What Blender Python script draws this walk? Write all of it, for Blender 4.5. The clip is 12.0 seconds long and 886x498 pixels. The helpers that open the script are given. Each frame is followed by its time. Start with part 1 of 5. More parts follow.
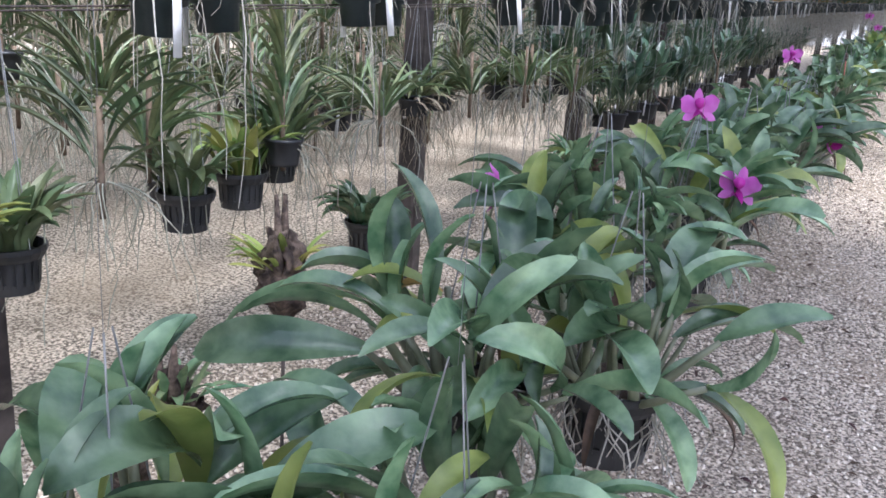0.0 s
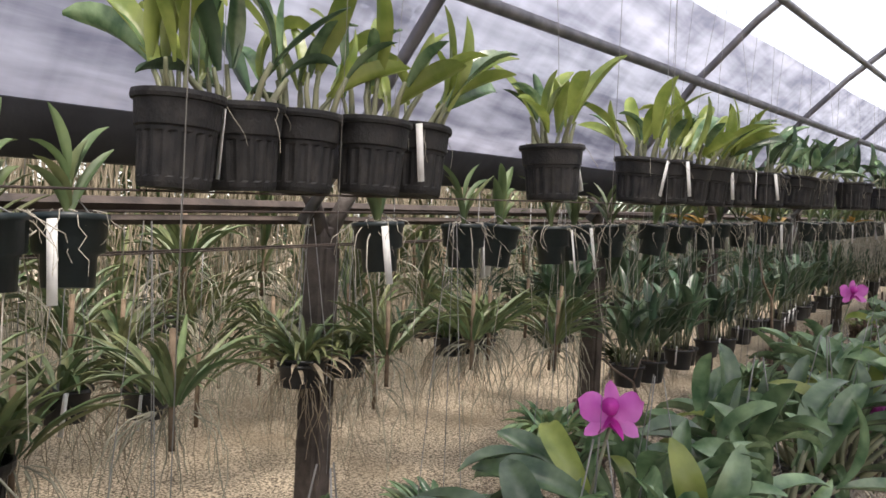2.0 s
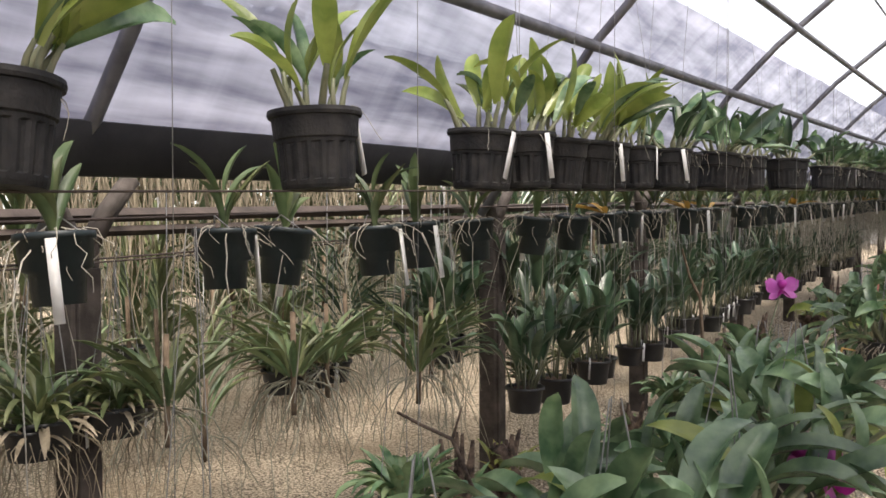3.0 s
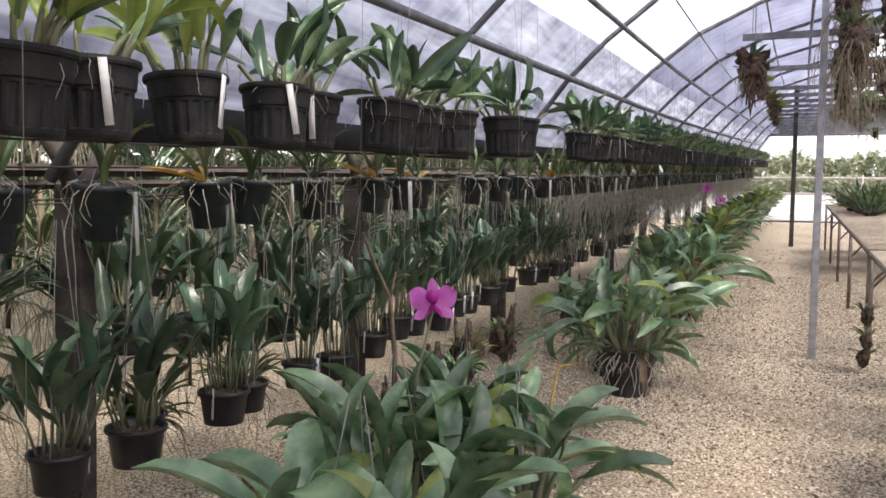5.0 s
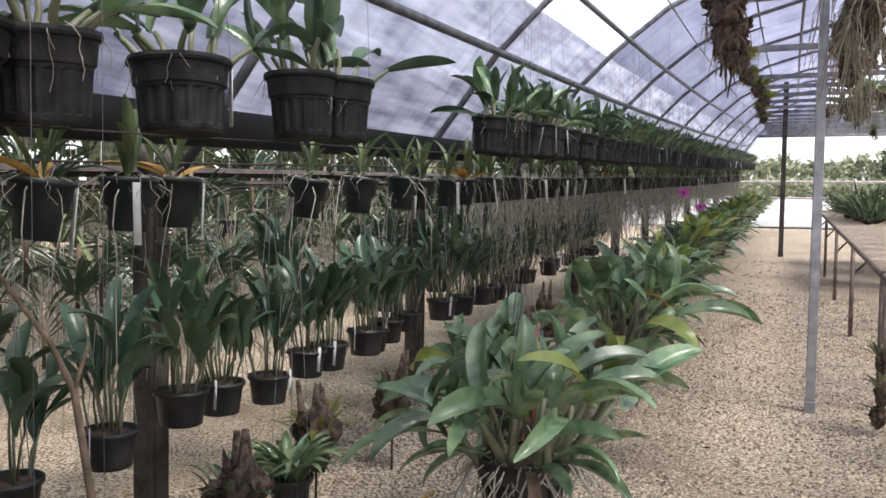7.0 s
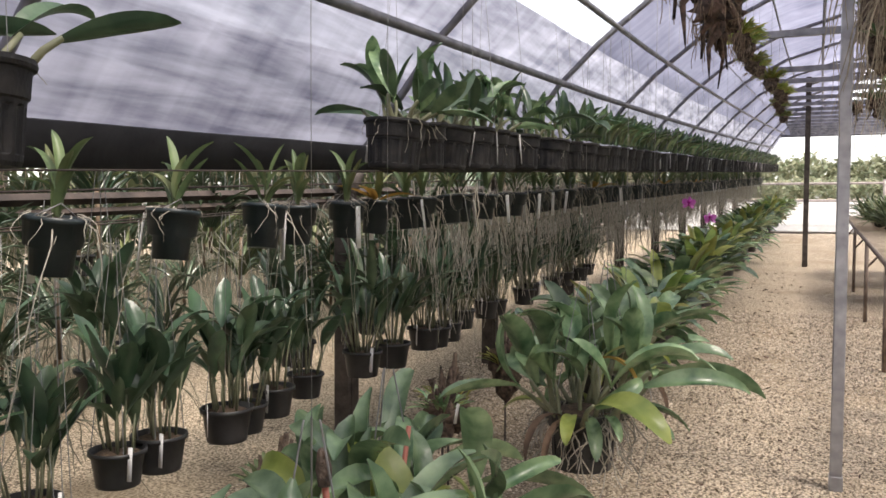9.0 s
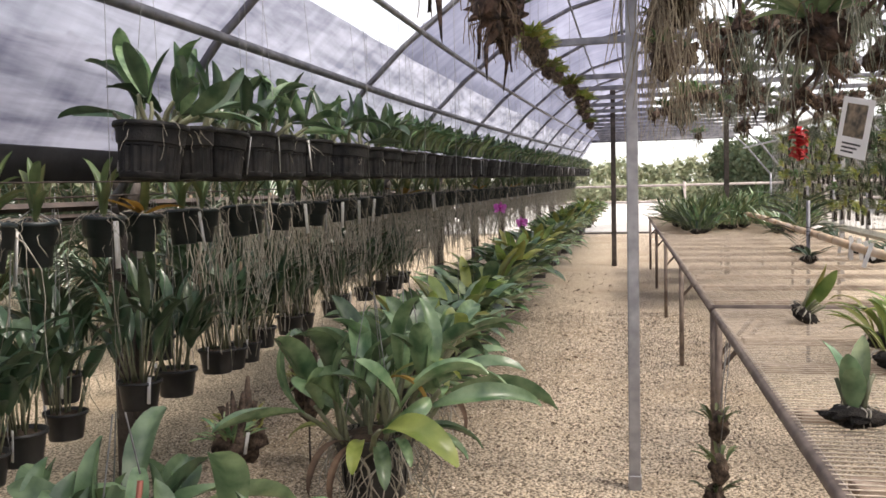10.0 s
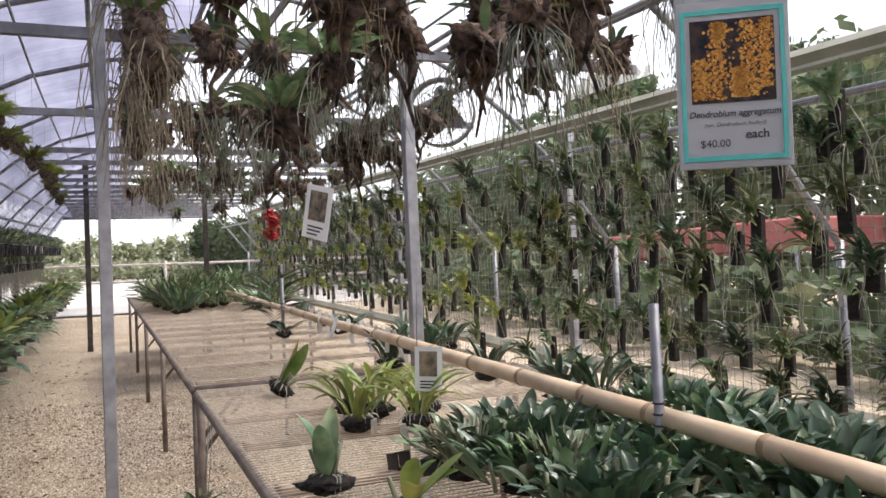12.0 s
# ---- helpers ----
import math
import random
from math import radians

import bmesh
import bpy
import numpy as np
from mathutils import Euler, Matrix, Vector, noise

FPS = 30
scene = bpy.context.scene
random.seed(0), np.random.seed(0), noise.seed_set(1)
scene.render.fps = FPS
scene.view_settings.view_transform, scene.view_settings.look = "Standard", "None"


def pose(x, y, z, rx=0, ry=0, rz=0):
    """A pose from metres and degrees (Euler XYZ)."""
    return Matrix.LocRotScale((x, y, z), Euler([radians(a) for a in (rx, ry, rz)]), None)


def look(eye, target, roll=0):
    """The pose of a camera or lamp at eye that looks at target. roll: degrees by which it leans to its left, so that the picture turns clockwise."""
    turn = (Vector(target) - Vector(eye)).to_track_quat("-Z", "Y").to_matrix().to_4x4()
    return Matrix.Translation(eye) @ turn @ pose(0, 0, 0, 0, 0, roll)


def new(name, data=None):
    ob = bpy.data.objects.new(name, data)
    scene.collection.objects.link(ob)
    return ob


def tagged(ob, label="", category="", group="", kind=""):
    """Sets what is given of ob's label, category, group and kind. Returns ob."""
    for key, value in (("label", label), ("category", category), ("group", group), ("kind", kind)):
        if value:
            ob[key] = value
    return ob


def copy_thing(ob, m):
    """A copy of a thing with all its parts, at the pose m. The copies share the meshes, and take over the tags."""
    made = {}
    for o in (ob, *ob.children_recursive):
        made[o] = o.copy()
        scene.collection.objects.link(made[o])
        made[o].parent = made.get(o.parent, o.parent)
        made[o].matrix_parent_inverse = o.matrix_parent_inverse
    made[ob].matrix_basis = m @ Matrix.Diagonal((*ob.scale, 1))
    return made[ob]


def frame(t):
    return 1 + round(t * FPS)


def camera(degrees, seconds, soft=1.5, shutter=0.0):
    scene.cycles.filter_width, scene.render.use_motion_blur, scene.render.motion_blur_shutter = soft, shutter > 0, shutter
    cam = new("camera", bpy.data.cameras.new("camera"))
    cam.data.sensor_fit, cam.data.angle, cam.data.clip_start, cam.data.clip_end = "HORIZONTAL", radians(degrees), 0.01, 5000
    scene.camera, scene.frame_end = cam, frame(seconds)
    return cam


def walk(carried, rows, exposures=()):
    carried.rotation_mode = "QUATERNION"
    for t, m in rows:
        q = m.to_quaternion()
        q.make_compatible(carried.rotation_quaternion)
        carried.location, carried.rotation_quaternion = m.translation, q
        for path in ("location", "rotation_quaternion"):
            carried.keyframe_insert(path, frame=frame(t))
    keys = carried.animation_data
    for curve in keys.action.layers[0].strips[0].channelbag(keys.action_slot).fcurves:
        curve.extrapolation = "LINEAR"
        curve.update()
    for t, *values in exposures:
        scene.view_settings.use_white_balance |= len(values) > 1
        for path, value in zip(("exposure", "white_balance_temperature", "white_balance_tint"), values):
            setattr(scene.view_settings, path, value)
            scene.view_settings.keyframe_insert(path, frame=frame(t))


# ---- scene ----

# The floor rises gently along the house: SLOPE metres a metre.
SLOPE = 0.045


def G(y):
    return SLOPE * y


cam = camera(56.3, 12.0, soft=1.6)
PATH = [
    (0.0, pose(-0.180, 0.000, 1.505, 74.20, -3.80, 29.60)),
    (0.5, pose(-0.146, 0.289, 1.546, 78.50, -3.40, 32.40)),
    (1.0, pose(-0.046, 0.634, 1.580, 83.60, -3.50, 34.70)),
    (1.5, pose(-0.072, 0.986, 1.575, 87.40, -3.50, 36.80)),
    (2.0, pose(-0.116, 1.358, 1.598, 88.90, -2.70, 36.70)),
    (2.5, pose(-0.078, 1.811, 1.621, 89.40, -1.00, 35.50)),
    (3.0, pose(-0.143, 2.235, 1.612, 89.10, 0.10, 34.50)),
    (3.5, pose(-0.185, 2.670, 1.621, 88.00, 0.20, 31.30)),
    (5.5, pose(-0.014, 4.099, 1.676, 87.00, -1.00, 22.00)),
    (6.0, pose(-0.084, 4.532, 1.687, 87.10, -0.90, 21.90)),
    (6.5, pose(-0.095, 4.945, 1.670, 87.10, -0.80, 21.20)),
    (7.0, pose(-0.061, 5.340, 1.702, 87.20, -0.90, 22.10)),
    (9.0, pose(-0.006, 6.489, 1.817, 87.40, -0.30, 23.70)),
    (9.5, pose(0.039, 6.621, 1.820, 87.70, 0.30, 19.70)),
    (10.0, pose(0.093, 6.748, 1.829, 87.80, 1.00, 12.10)),
    (10.5, pose(0.107, 6.783, 1.832, 88.40, 1.70, 1.30)),
    (11.0, pose(0.123, 6.776, 1.841, 89.70, 2.50, -11.60)),
    (11.5, pose(0.111, 6.781, 1.841, 91.10, 2.80, -20.70)),
    (12.0, pose(0.115, 6.795, 1.841, 92.10, 2.60, -22.60)),
]
EXPO = [(0.0, 1.86, 5450, 15), (0.5, 2.18, 5450, 12), (1.0, 1.8, 5750, 12), (1.5, 1.4, 6600, 13), (3.5, 1.44, 6900, 13), (6.5, 1.34, 6250, 14), (9.5, 1.34, 7000, 14), (12.0, 1.2, 6600, 14)]

walk(cam, PATH, EXPO)

# ---- light: bright overcast day through film and open ends ----
world = bpy.data.worlds.new("sky")
scene.world = world
world.use_nodes = True
wn = world.node_tree
sky = wn.nodes.new("ShaderNodeTexSky")
sky.sky_type, sky.sun_disc = "NISHITA", False
sky.sun_elevation, sky.sun_rotation = radians(60), radians(113)
sky.air_density, sky.dust_density = 1.0, 1.5
hs = wn.nodes.new("ShaderNodeHueSaturation")
hs.inputs["Saturation"].default_value = 0.35
wn.links.new(sky.outputs["Color"], hs.inputs["Color"])
wn.links.new(hs.outputs["Color"], wn.nodes["Background"].inputs["Color"])
wn.nodes["Background"].inputs["Strength"].default_value = 0.15
sun = new("sun", bpy.data.lights.new("sun", "SUN"))
sun.data.energy, sun.data.angle, sun.data.color = 2.4, radians(20), (1.0, 0.95, 0.87)
sun.matrix_world = look((6, 6.5, 11), (0, 9, 0))


# ---- materials ----
def mat(name, col, col2=None, rough=0.6, metal=0.0, scale=8.0, bump=0.2, bscale=None, detail=6.0, random_amt=0.0, trans=0.0, spec=0.5, stain=None, stain_scale=1.5, ramp=(0.35, 0.68)):
    m = bpy.data.materials.new(name)
    m.use_nodes = True
    nt = m.node_tree
    N, L = nt.nodes, nt.links
    b = N["Principled BSDF"]
    b.inputs["Roughness"].default_value, b.inputs["Metallic"].default_value = rough, metal
    b.inputs["Specular IOR Level"].default_value = spec
    tc = N.new("ShaderNodeTexCoord")
    nz = N.new("ShaderNodeTexNoise")
    nz.inputs["Scale"].default_value, nz.inputs["Detail"].default_value = scale, detail
    L.new(tc.outputs["Object"], nz.inputs["Vector"])
    rp = N.new("ShaderNodeValToRGB")
    rp.color_ramp.elements[0].position, rp.color_ramp.elements[1].position = ramp
    rp.color_ramp.elements[0].color = (*col, 1)
    rp.color_ramp.elements[1].color = (*(col2 or [c * 1.25 for c in col]), 1)
    L.new(nz.outputs["Fac"], rp.inputs["Fac"])
    out = rp.outputs["Color"]
    if stain:
        n2 = N.new("ShaderNodeTexNoise")
        n2.inputs["Scale"].default_value, n2.inputs["Detail"].default_value = stain_scale, 4
        L.new(tc.outputs["Object"], n2.inputs["Vector"])
        r2 = N.new("ShaderNodeValToRGB")
        r2.color_ramp.elements[0].position, r2.color_ramp.elements[1].position = 0.48, 0.72
        r2.color_ramp.elements[1].color = (0.6, 0.6, 0.6, 1)
        L.new(n2.outputs["Fac"], r2.inputs["Fac"])
        mx = N.new("ShaderNodeMix")
        mx.data_type = "RGBA"
        L.new(r2.outputs["Color"], mx.inputs["Factor"])
        L.new(out, mx.inputs["A"])
        mx.inputs["B"].default_value = (*stain, 1)
        out = mx.outputs["Result"]
    if random_amt:
        oi = N.new("ShaderNodeObjectInfo")
        hs = N.new("ShaderNodeHueSaturation")
        mr = N.new("ShaderNodeMapRange")
        mr.inputs["To Min"].default_value, mr.inputs["To Max"].default_value = 1 - random_amt, 1 + random_amt
        L.new(oi.outputs["Random"], mr.inputs["Value"])
        L.new(mr.outputs["Result"], hs.inputs["Value"])
        L.new(out, hs.inputs["Color"])
        geo = N.new("ShaderNodeNewGeometry")
        m2 = N.new("ShaderNodeMapRange")
        m2.inputs["To Min"].default_value, m2.inputs["To Max"].default_value = 0.5 - 0.05, 0.5 + 0.035
        L.new(geo.outputs["Random Per Island"], m2.inputs["Value"])
        L.new(m2.outputs["Result"], hs.inputs["Hue"])
        out = hs.outputs["Color"]
    if name.startswith("loose"):
        geo = N.new("ShaderNodeNewGeometry")
        L.new(geo.outputs["Random Per Island"], rp.inputs["Fac"])
    L.new(out, b.inputs["Base Color"])
    if bump:
        bn = N.new("ShaderNodeTexNoise")
        bn.inputs["Scale"].default_value, bn.inputs["Detail"].default_value = bscale or scale * 5, 5
        L.new(tc.outputs["Object"], bn.inputs["Vector"])
        bp = N.new("ShaderNodeBump")
        bp.inputs["Strength"].default_value, bp.inputs["Distance"].default_value = bump, 0.01
        L.new(bn.outputs["Fac"], bp.inputs["Height"])
        L.new(bp.outputs["Normal"], b.inputs["Normal"])
    if trans:
        tr = N.new("ShaderNodeBsdfTranslucent")
        L.new(out, tr.inputs["Color"])
        ms = N.new("ShaderNodeMixShader")
        ms.inputs["Fac"].default_value = trans
        L.new(b.outputs["BSDF"], ms.inputs[1])
        L.new(tr.outputs["BSDF"], ms.inputs[2])
        L.new(ms.outputs["Shader"], N["Material Output"].inputs["Surface"])
    return m


M = {}
M["sand"] = mat("sandy gravel", (0.115, 0.088, 0.062), (0.72, 0.60, 0.45), 0.95, scale=72, bump=1.0, bscale=90, detail=12, stain=(0.30, 0.225, 0.145), stain_scale=1.3, ramp=(0.40, 0.59))
M["pebble"] = mat("loose gravel stone", (0.20, 0.16, 0.12), (0.80, 0.70, 0.565), 0.9, scale=9, bump=0.2)
M["steel"] = mat("galvanised steel", (0.30, 0.30, 0.32), (0.46, 0.46, 0.48), 0.45, 0.6, scale=14, bump=0.08)
M["pipe"] = mat("dull grey pipe", (0.13, 0.13, 0.15), (0.25, 0.25, 0.27), 0.5, 0.5, scale=10, bump=0.1)
M["rust"] = mat("rusty brown angle iron", (0.034, 0.027, 0.024), (0.085, 0.064, 0.055), 0.8, 0.2, scale=9, bump=0.3)
M["darkpost"] = mat("weathered dark timber", (0.035, 0.028, 0.024), (0.095, 0.078, 0.068), 0.85, scale=12, bump=0.4)
M["pot"] = mat("black plastic pot", (0.012, 0.013, 0.014), (0.026, 0.026, 0.026), 0.42, scale=12, bump=0.1, stain=(0.038, 0.038, 0.04), stain_scale=14)
M["potworn"] = mat("worn black plastic tub", (0.008, 0.008, 0.009), (0.02, 0.0195, 0.019), 0.6, scale=20, bump=0.25, spec=0.3, stain=(0.036, 0.034, 0.031), stain_scale=22, random_amt=0.3)
M["potgreen"] = mat("dark green plastic pot", (0.012, 0.020, 0.023), (0.026, 0.037, 0.041), 0.4, scale=12, bump=0.1)
M["bark"] = mat("potting bark", (0.06, 0.04, 0.028), (0.16, 0.11, 0.07), 0.95, scale=60, bump=1.0)
M["leaf"] = mat("grey-green leathery leaf", (0.055, 0.115, 0.054), (0.27, 0.38, 0.20), 0.27, scale=11, bump=0.14, random_amt=0.45, trans=0.14, spec=0.7)
M["leafyellow"] = mat("yellow-green leaf", (0.15, 0.21, 0.045), (0.36, 0.41, 0.11), 0.33, scale=9, bump=0.12, random_amt=0.3, trans=0.3, spec=0.6)
M["leafdark"] = mat("dark green leaf", (0.031, 0.066, 0.036), (0.085, 0.145, 0.076), 0.3, scale=11, bump=0.12, random_amt=0.35, trans=0.12, spec=0.6)
M["leafvanda"] = mat("olive strap leaf", (0.065, 0.10, 0.042), (0.185, 0.225, 0.10), 0.45, scale=9, bump=0.12, random_amt=0.35, trans=0.15)
M["leafdry"] = mat("dying ochre leaf", (0.35, 0.20, 0.04), (0.45, 0.30, 0.08), 0.6, scale=9, bump=0.1, trans=0.2)
M["bulb"] = mat("pale grey-green pseudobulb", (0.11, 0.125, 0.065), (0.26, 0.26, 0.17), 0.5, scale=14, bump=0.1)
M["root"] = mat("grey aerial root", (0.26, 0.235, 0.19), (0.52, 0.49, 0.42), 0.8, scale=20, bump=0.2)
M["rootbrown"] = mat("dry brown root", (0.17, 0.14, 0.095), (0.38, 0.32, 0.23), 0.9, scale=20, bump=0.2)
M["rootgreen"] = mat("grey-green hanging root", (0.19, 0.19, 0.14), (0.42, 0.40, 0.31), 0.8, scale=20, bump=0.2)
M["whip"] = mat("grey-green whip root", (0.085, 0.10, 0.07), (0.22, 0.225, 0.165), 0.7, scale=20, bump=0.2)
M["wood"] = mat("weathered driftwood", (0.028, 0.018, 0.013), (0.16, 0.115, 0.085), 0.9, scale=30, bump=1.0, bscale=90, detail=10, ramp=(0.38, 0.62))
M["cork"] = mat("gnarled reddish-brown wood", (0.022, 0.015, 0.012), (0.15, 0.094, 0.068), 0.9, scale=26, bump=1.0, bscale=80, detail=10, ramp=(0.36, 0.66))
M["fibre"] = mat("dark root fibre", (0.10, 0.07, 0.045), (0.24, 0.175, 0.12), 0.9, scale=20, bump=0.2)
M["tag"] = mat("white plastic tag", (0.58, 0.58, 0.57), (0.76, 0.76, 0.75), 0.5, scale=20, bump=0.02)
M["benchpipe"] = mat("rust-stained bench pipe", (0.13, 0.10, 0.085), (0.27, 0.215, 0.18), 0.65, 0.15, scale=14, bump=0.2)
M["wire"] = mat("thin galvanised wire", (0.22, 0.22, 0.22), (0.36, 0.36, 0.36), 0.5, 0.6, scale=30, bump=0)
M["meshwire"] = mat("pale tan weathered wire", (0.44, 0.37, 0.29), (0.66, 0.58, 0.48), 0.6, 0.1, scale=30, bump=0)
M["stake"] = mat("reddish plastic stake", (0.30, 0.08, 0.05), (0.42, 0.14, 0.09), 0.5, scale=20, bump=0.1)
M["petal"] = mat("magenta orchid petal", (0.62, 0.12, 0.52), (0.78, 0.28, 0.68), 0.5, scale=10, bump=0.1, trans=0.3)
M["lip"] = mat("deep purple orchid lip", (0.38, 0.015, 0.25), (0.55, 0.03, 0.38), 0.5, scale=10, bump=0.1, trans=0.2)
M["band"] = mat("black shade curtain", (0.012, 0.012, 0.014), (0.03, 0.03, 0.032), 0.85, scale=6, bump=0.3, bscale=20)
M["slat"] = mat("weathered bench slat", (0.27, 0.20, 0.15), (0.48, 0.38, 0.29), 0.85, scale=16, bump=0.4)
M["bamboo"] = mat("tan bamboo", (0.56, 0.41, 0.27), (0.72, 0.57, 0.41), 0.42, scale=7, bump=0.1, stain=(0.42, 0.28, 0.17), stain_scale=4)
M["joint"] = mat("brown bamboo node", (0.22, 0.14, 0.08), (0.36, 0.25, 0.15), 0.6, scale=20, bump=0.2)
M["plaque"] = mat("black tree-fern plaque", (0.012, 0.010, 0.008), (0.04, 0.033, 0.028), 0.95, scale=40, bump=1.0)
M["beam"] = mat("pale grey-green painted rail", (0.30, 0.30, 0.24), (0.46, 0.45, 0.38), 0.6, scale=6, bump=0.2, stain=(0.22, 0.21, 0.17), stain_scale=3)
M["litter"] = mat("dry brown leaf scrap", (0.055, 0.035, 0.024), (0.15, 0.095, 0.06), 0.9, scale=20, bump=0.2, random_amt=0.3)
M["red"] = mat("red bract", (0.45, 0.01, 0.02), (0.62, 0.03, 0.04), 0.5, scale=20, bump=0.1)
M["concrete"] = mat("pale concrete", (0.42, 0.40, 0.37), (0.55, 0.53, 0.50), 0.85, scale=7, bump=0.3)
M["palerail"] = mat("weathered pinkish-grey rail", (0.30, 0.26, 0.25), (0.46, 0.41, 0.39), 0.8, scale=7, bump=0.2)
M["fan"] = mat("grey fan metal", (0.16, 0.16, 0.17), (0.26, 0.26, 0.27), 0.5, 0.4, scale=9, bump=0.05)
M["hedge"] = mat("far foliage", (0.065, 0.10, 0.05), (0.17, 0.21, 0.11), 0.7, scale=3, bump=0.3, random_amt=0.3, trans=0.3)
# Lighter copy of the far foliage: outdoor sun and haze put into its colour.
M["hazehedge"] = mat("haze-paled far foliage", (0.27, 0.31, 0.19), (0.48, 0.51, 0.35), 0.8, scale=2, bump=0.2, random_amt=0.2, trans=0.35)
M["salmon"] = mat("salmon red canvas", (0.50, 0.13, 0.12), (0.62, 0.22, 0.19), 0.8, scale=3, bump=0.2)


def film(name, col, thru, streak, col2=None):
    """Translucent greenhouse film: part diffuse, part see-through, with creases; their light and dark are streaked into
    the colour.
    """
    m = bpy.data.materials.new(name)
    m.use_nodes = True
    N, L = m.node_tree.nodes, m.node_tree.links
    for n in list(N):
        if n.type == "BSDF_PRINCIPLED":
            N.remove(n)
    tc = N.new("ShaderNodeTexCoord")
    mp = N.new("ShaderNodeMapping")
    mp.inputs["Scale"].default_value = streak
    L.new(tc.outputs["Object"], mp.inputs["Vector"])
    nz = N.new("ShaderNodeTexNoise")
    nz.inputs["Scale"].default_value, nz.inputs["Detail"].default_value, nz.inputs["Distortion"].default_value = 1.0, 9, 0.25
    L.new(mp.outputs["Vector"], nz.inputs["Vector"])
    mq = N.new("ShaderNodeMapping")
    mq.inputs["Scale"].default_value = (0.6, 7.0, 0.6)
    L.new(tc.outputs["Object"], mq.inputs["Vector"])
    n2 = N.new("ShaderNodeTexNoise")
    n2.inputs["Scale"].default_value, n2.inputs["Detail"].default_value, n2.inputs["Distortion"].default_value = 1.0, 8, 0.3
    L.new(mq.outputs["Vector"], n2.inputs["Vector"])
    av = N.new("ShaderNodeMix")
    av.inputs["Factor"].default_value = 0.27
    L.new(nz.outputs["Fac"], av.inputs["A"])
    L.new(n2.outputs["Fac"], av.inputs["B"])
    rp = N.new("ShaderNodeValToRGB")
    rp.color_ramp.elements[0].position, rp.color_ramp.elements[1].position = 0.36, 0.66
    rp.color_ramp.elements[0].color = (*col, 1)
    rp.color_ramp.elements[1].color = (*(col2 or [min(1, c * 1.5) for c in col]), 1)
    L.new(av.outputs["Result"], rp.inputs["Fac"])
    df, tl, tp = N.new("ShaderNodeBsdfDiffuse"), N.new("ShaderNodeBsdfTranslucent"), N.new("ShaderNodeBsdfTransparent")
    L.new(rp.outputs["Color"], df.inputs["Color"])
    L.new(rp.outputs["Color"], tl.inputs["Color"])
    bp = N.new("ShaderNodeBump")
    bp.inputs["Strength"].default_value, bp.inputs["Distance"].default_value = 0.4, 0.03
    L.new(nz.outputs["Fac"], bp.inputs["Height"])
    L.new(bp.outputs["Normal"], df.inputs["Normal"])
    a, b = N.new("ShaderNodeMixShader"), N.new("ShaderNodeMixShader")
    a.inputs["Fac"].default_value, b.inputs["Fac"].default_value = 0.65, thru
    L.new(df.outputs["BSDF"], a.inputs[1])
    L.new(tl.outputs["BSDF"], a.inputs[2])
    L.new(a.outputs["Shader"], b.inputs[1])
    L.new(tp.outputs["BSDF"], b.inputs[2])
    L.new(b.outputs["Shader"], N["Material Output"].inputs["Surface"])
    return m


# Wide dark-to-light ramp: the shading of the folds is put into the colour.
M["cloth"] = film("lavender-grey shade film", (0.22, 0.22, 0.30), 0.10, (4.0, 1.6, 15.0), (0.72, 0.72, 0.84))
# For the added net, out of view, that dims the west bay.
M["net"] = film("dark green-grey dimming net", (0.05, 0.055, 0.05), 0.24, (1.6, 0.6, 1.6), (0.09, 0.10, 0.09))
M["film"] = film("lavender milky roof film", (0.17, 0.175, 0.26), 0.05, (1.6, 0.6, 1.6), (0.40, 0.41, 0.54))
M["clear"] = film("clear thin roof film", (0.85, 0.85, 0.9), 0.72, (1.2, 0.5, 1.2), (0.94, 0.94, 0.96))


# ---- mesh helpers: a piece is (verts, faces) ----
def join(pieces):
    vs, fs, o = [], [], 0
    for v, f in pieces:
        v = np.asarray(v, float)
        vs.append(v)
        fs += [tuple(i + o for i in q) for q in f]
        o += len(v)
    return np.concatenate(vs), fs


def moved(piece, m):
    a = np.array(m)
    v = np.asarray(piece[0], float)
    return v @ a[:3, :3].T + a[:3, 3], piece[1]


def mesh(name, piece, material, smooth=True):
    me = bpy.data.meshes.new(name)
    me.from_pydata([tuple(v) for v in piece[0]], [], piece[1])
    me.materials.append(M[material])
    if smooth:
        me.polygons.foreach_set("use_smooth", [True] * len(me.polygons))
    me.update()
    return me


def part(name, piece, material, parent, label="", smooth=True):
    me = piece if isinstance(piece, bpy.types.Mesh) else mesh(name, piece, material, smooth)
    ob = new(name, me)
    ob.parent = parent
    if name in ("root_tangle", "long_root", "pseudobulb_cluster", "cane_bunch", "root_fuzz"):
        tagged(ob, kind="stuff")
    return tagged(ob, label)


def thing(name, label, category, group="", m=None, kind=""):
    ob = tagged(new(name), label, category, group, kind)
    ob.empty_display_size = 0.05
    if m is not None:
        ob.matrix_world = m
    return ob


def solid(name, piece, material, label, category="", group="", kind="", smooth=False):
    return tagged(new(name, mesh(name, piece, material, smooth)), label, category, group, kind)


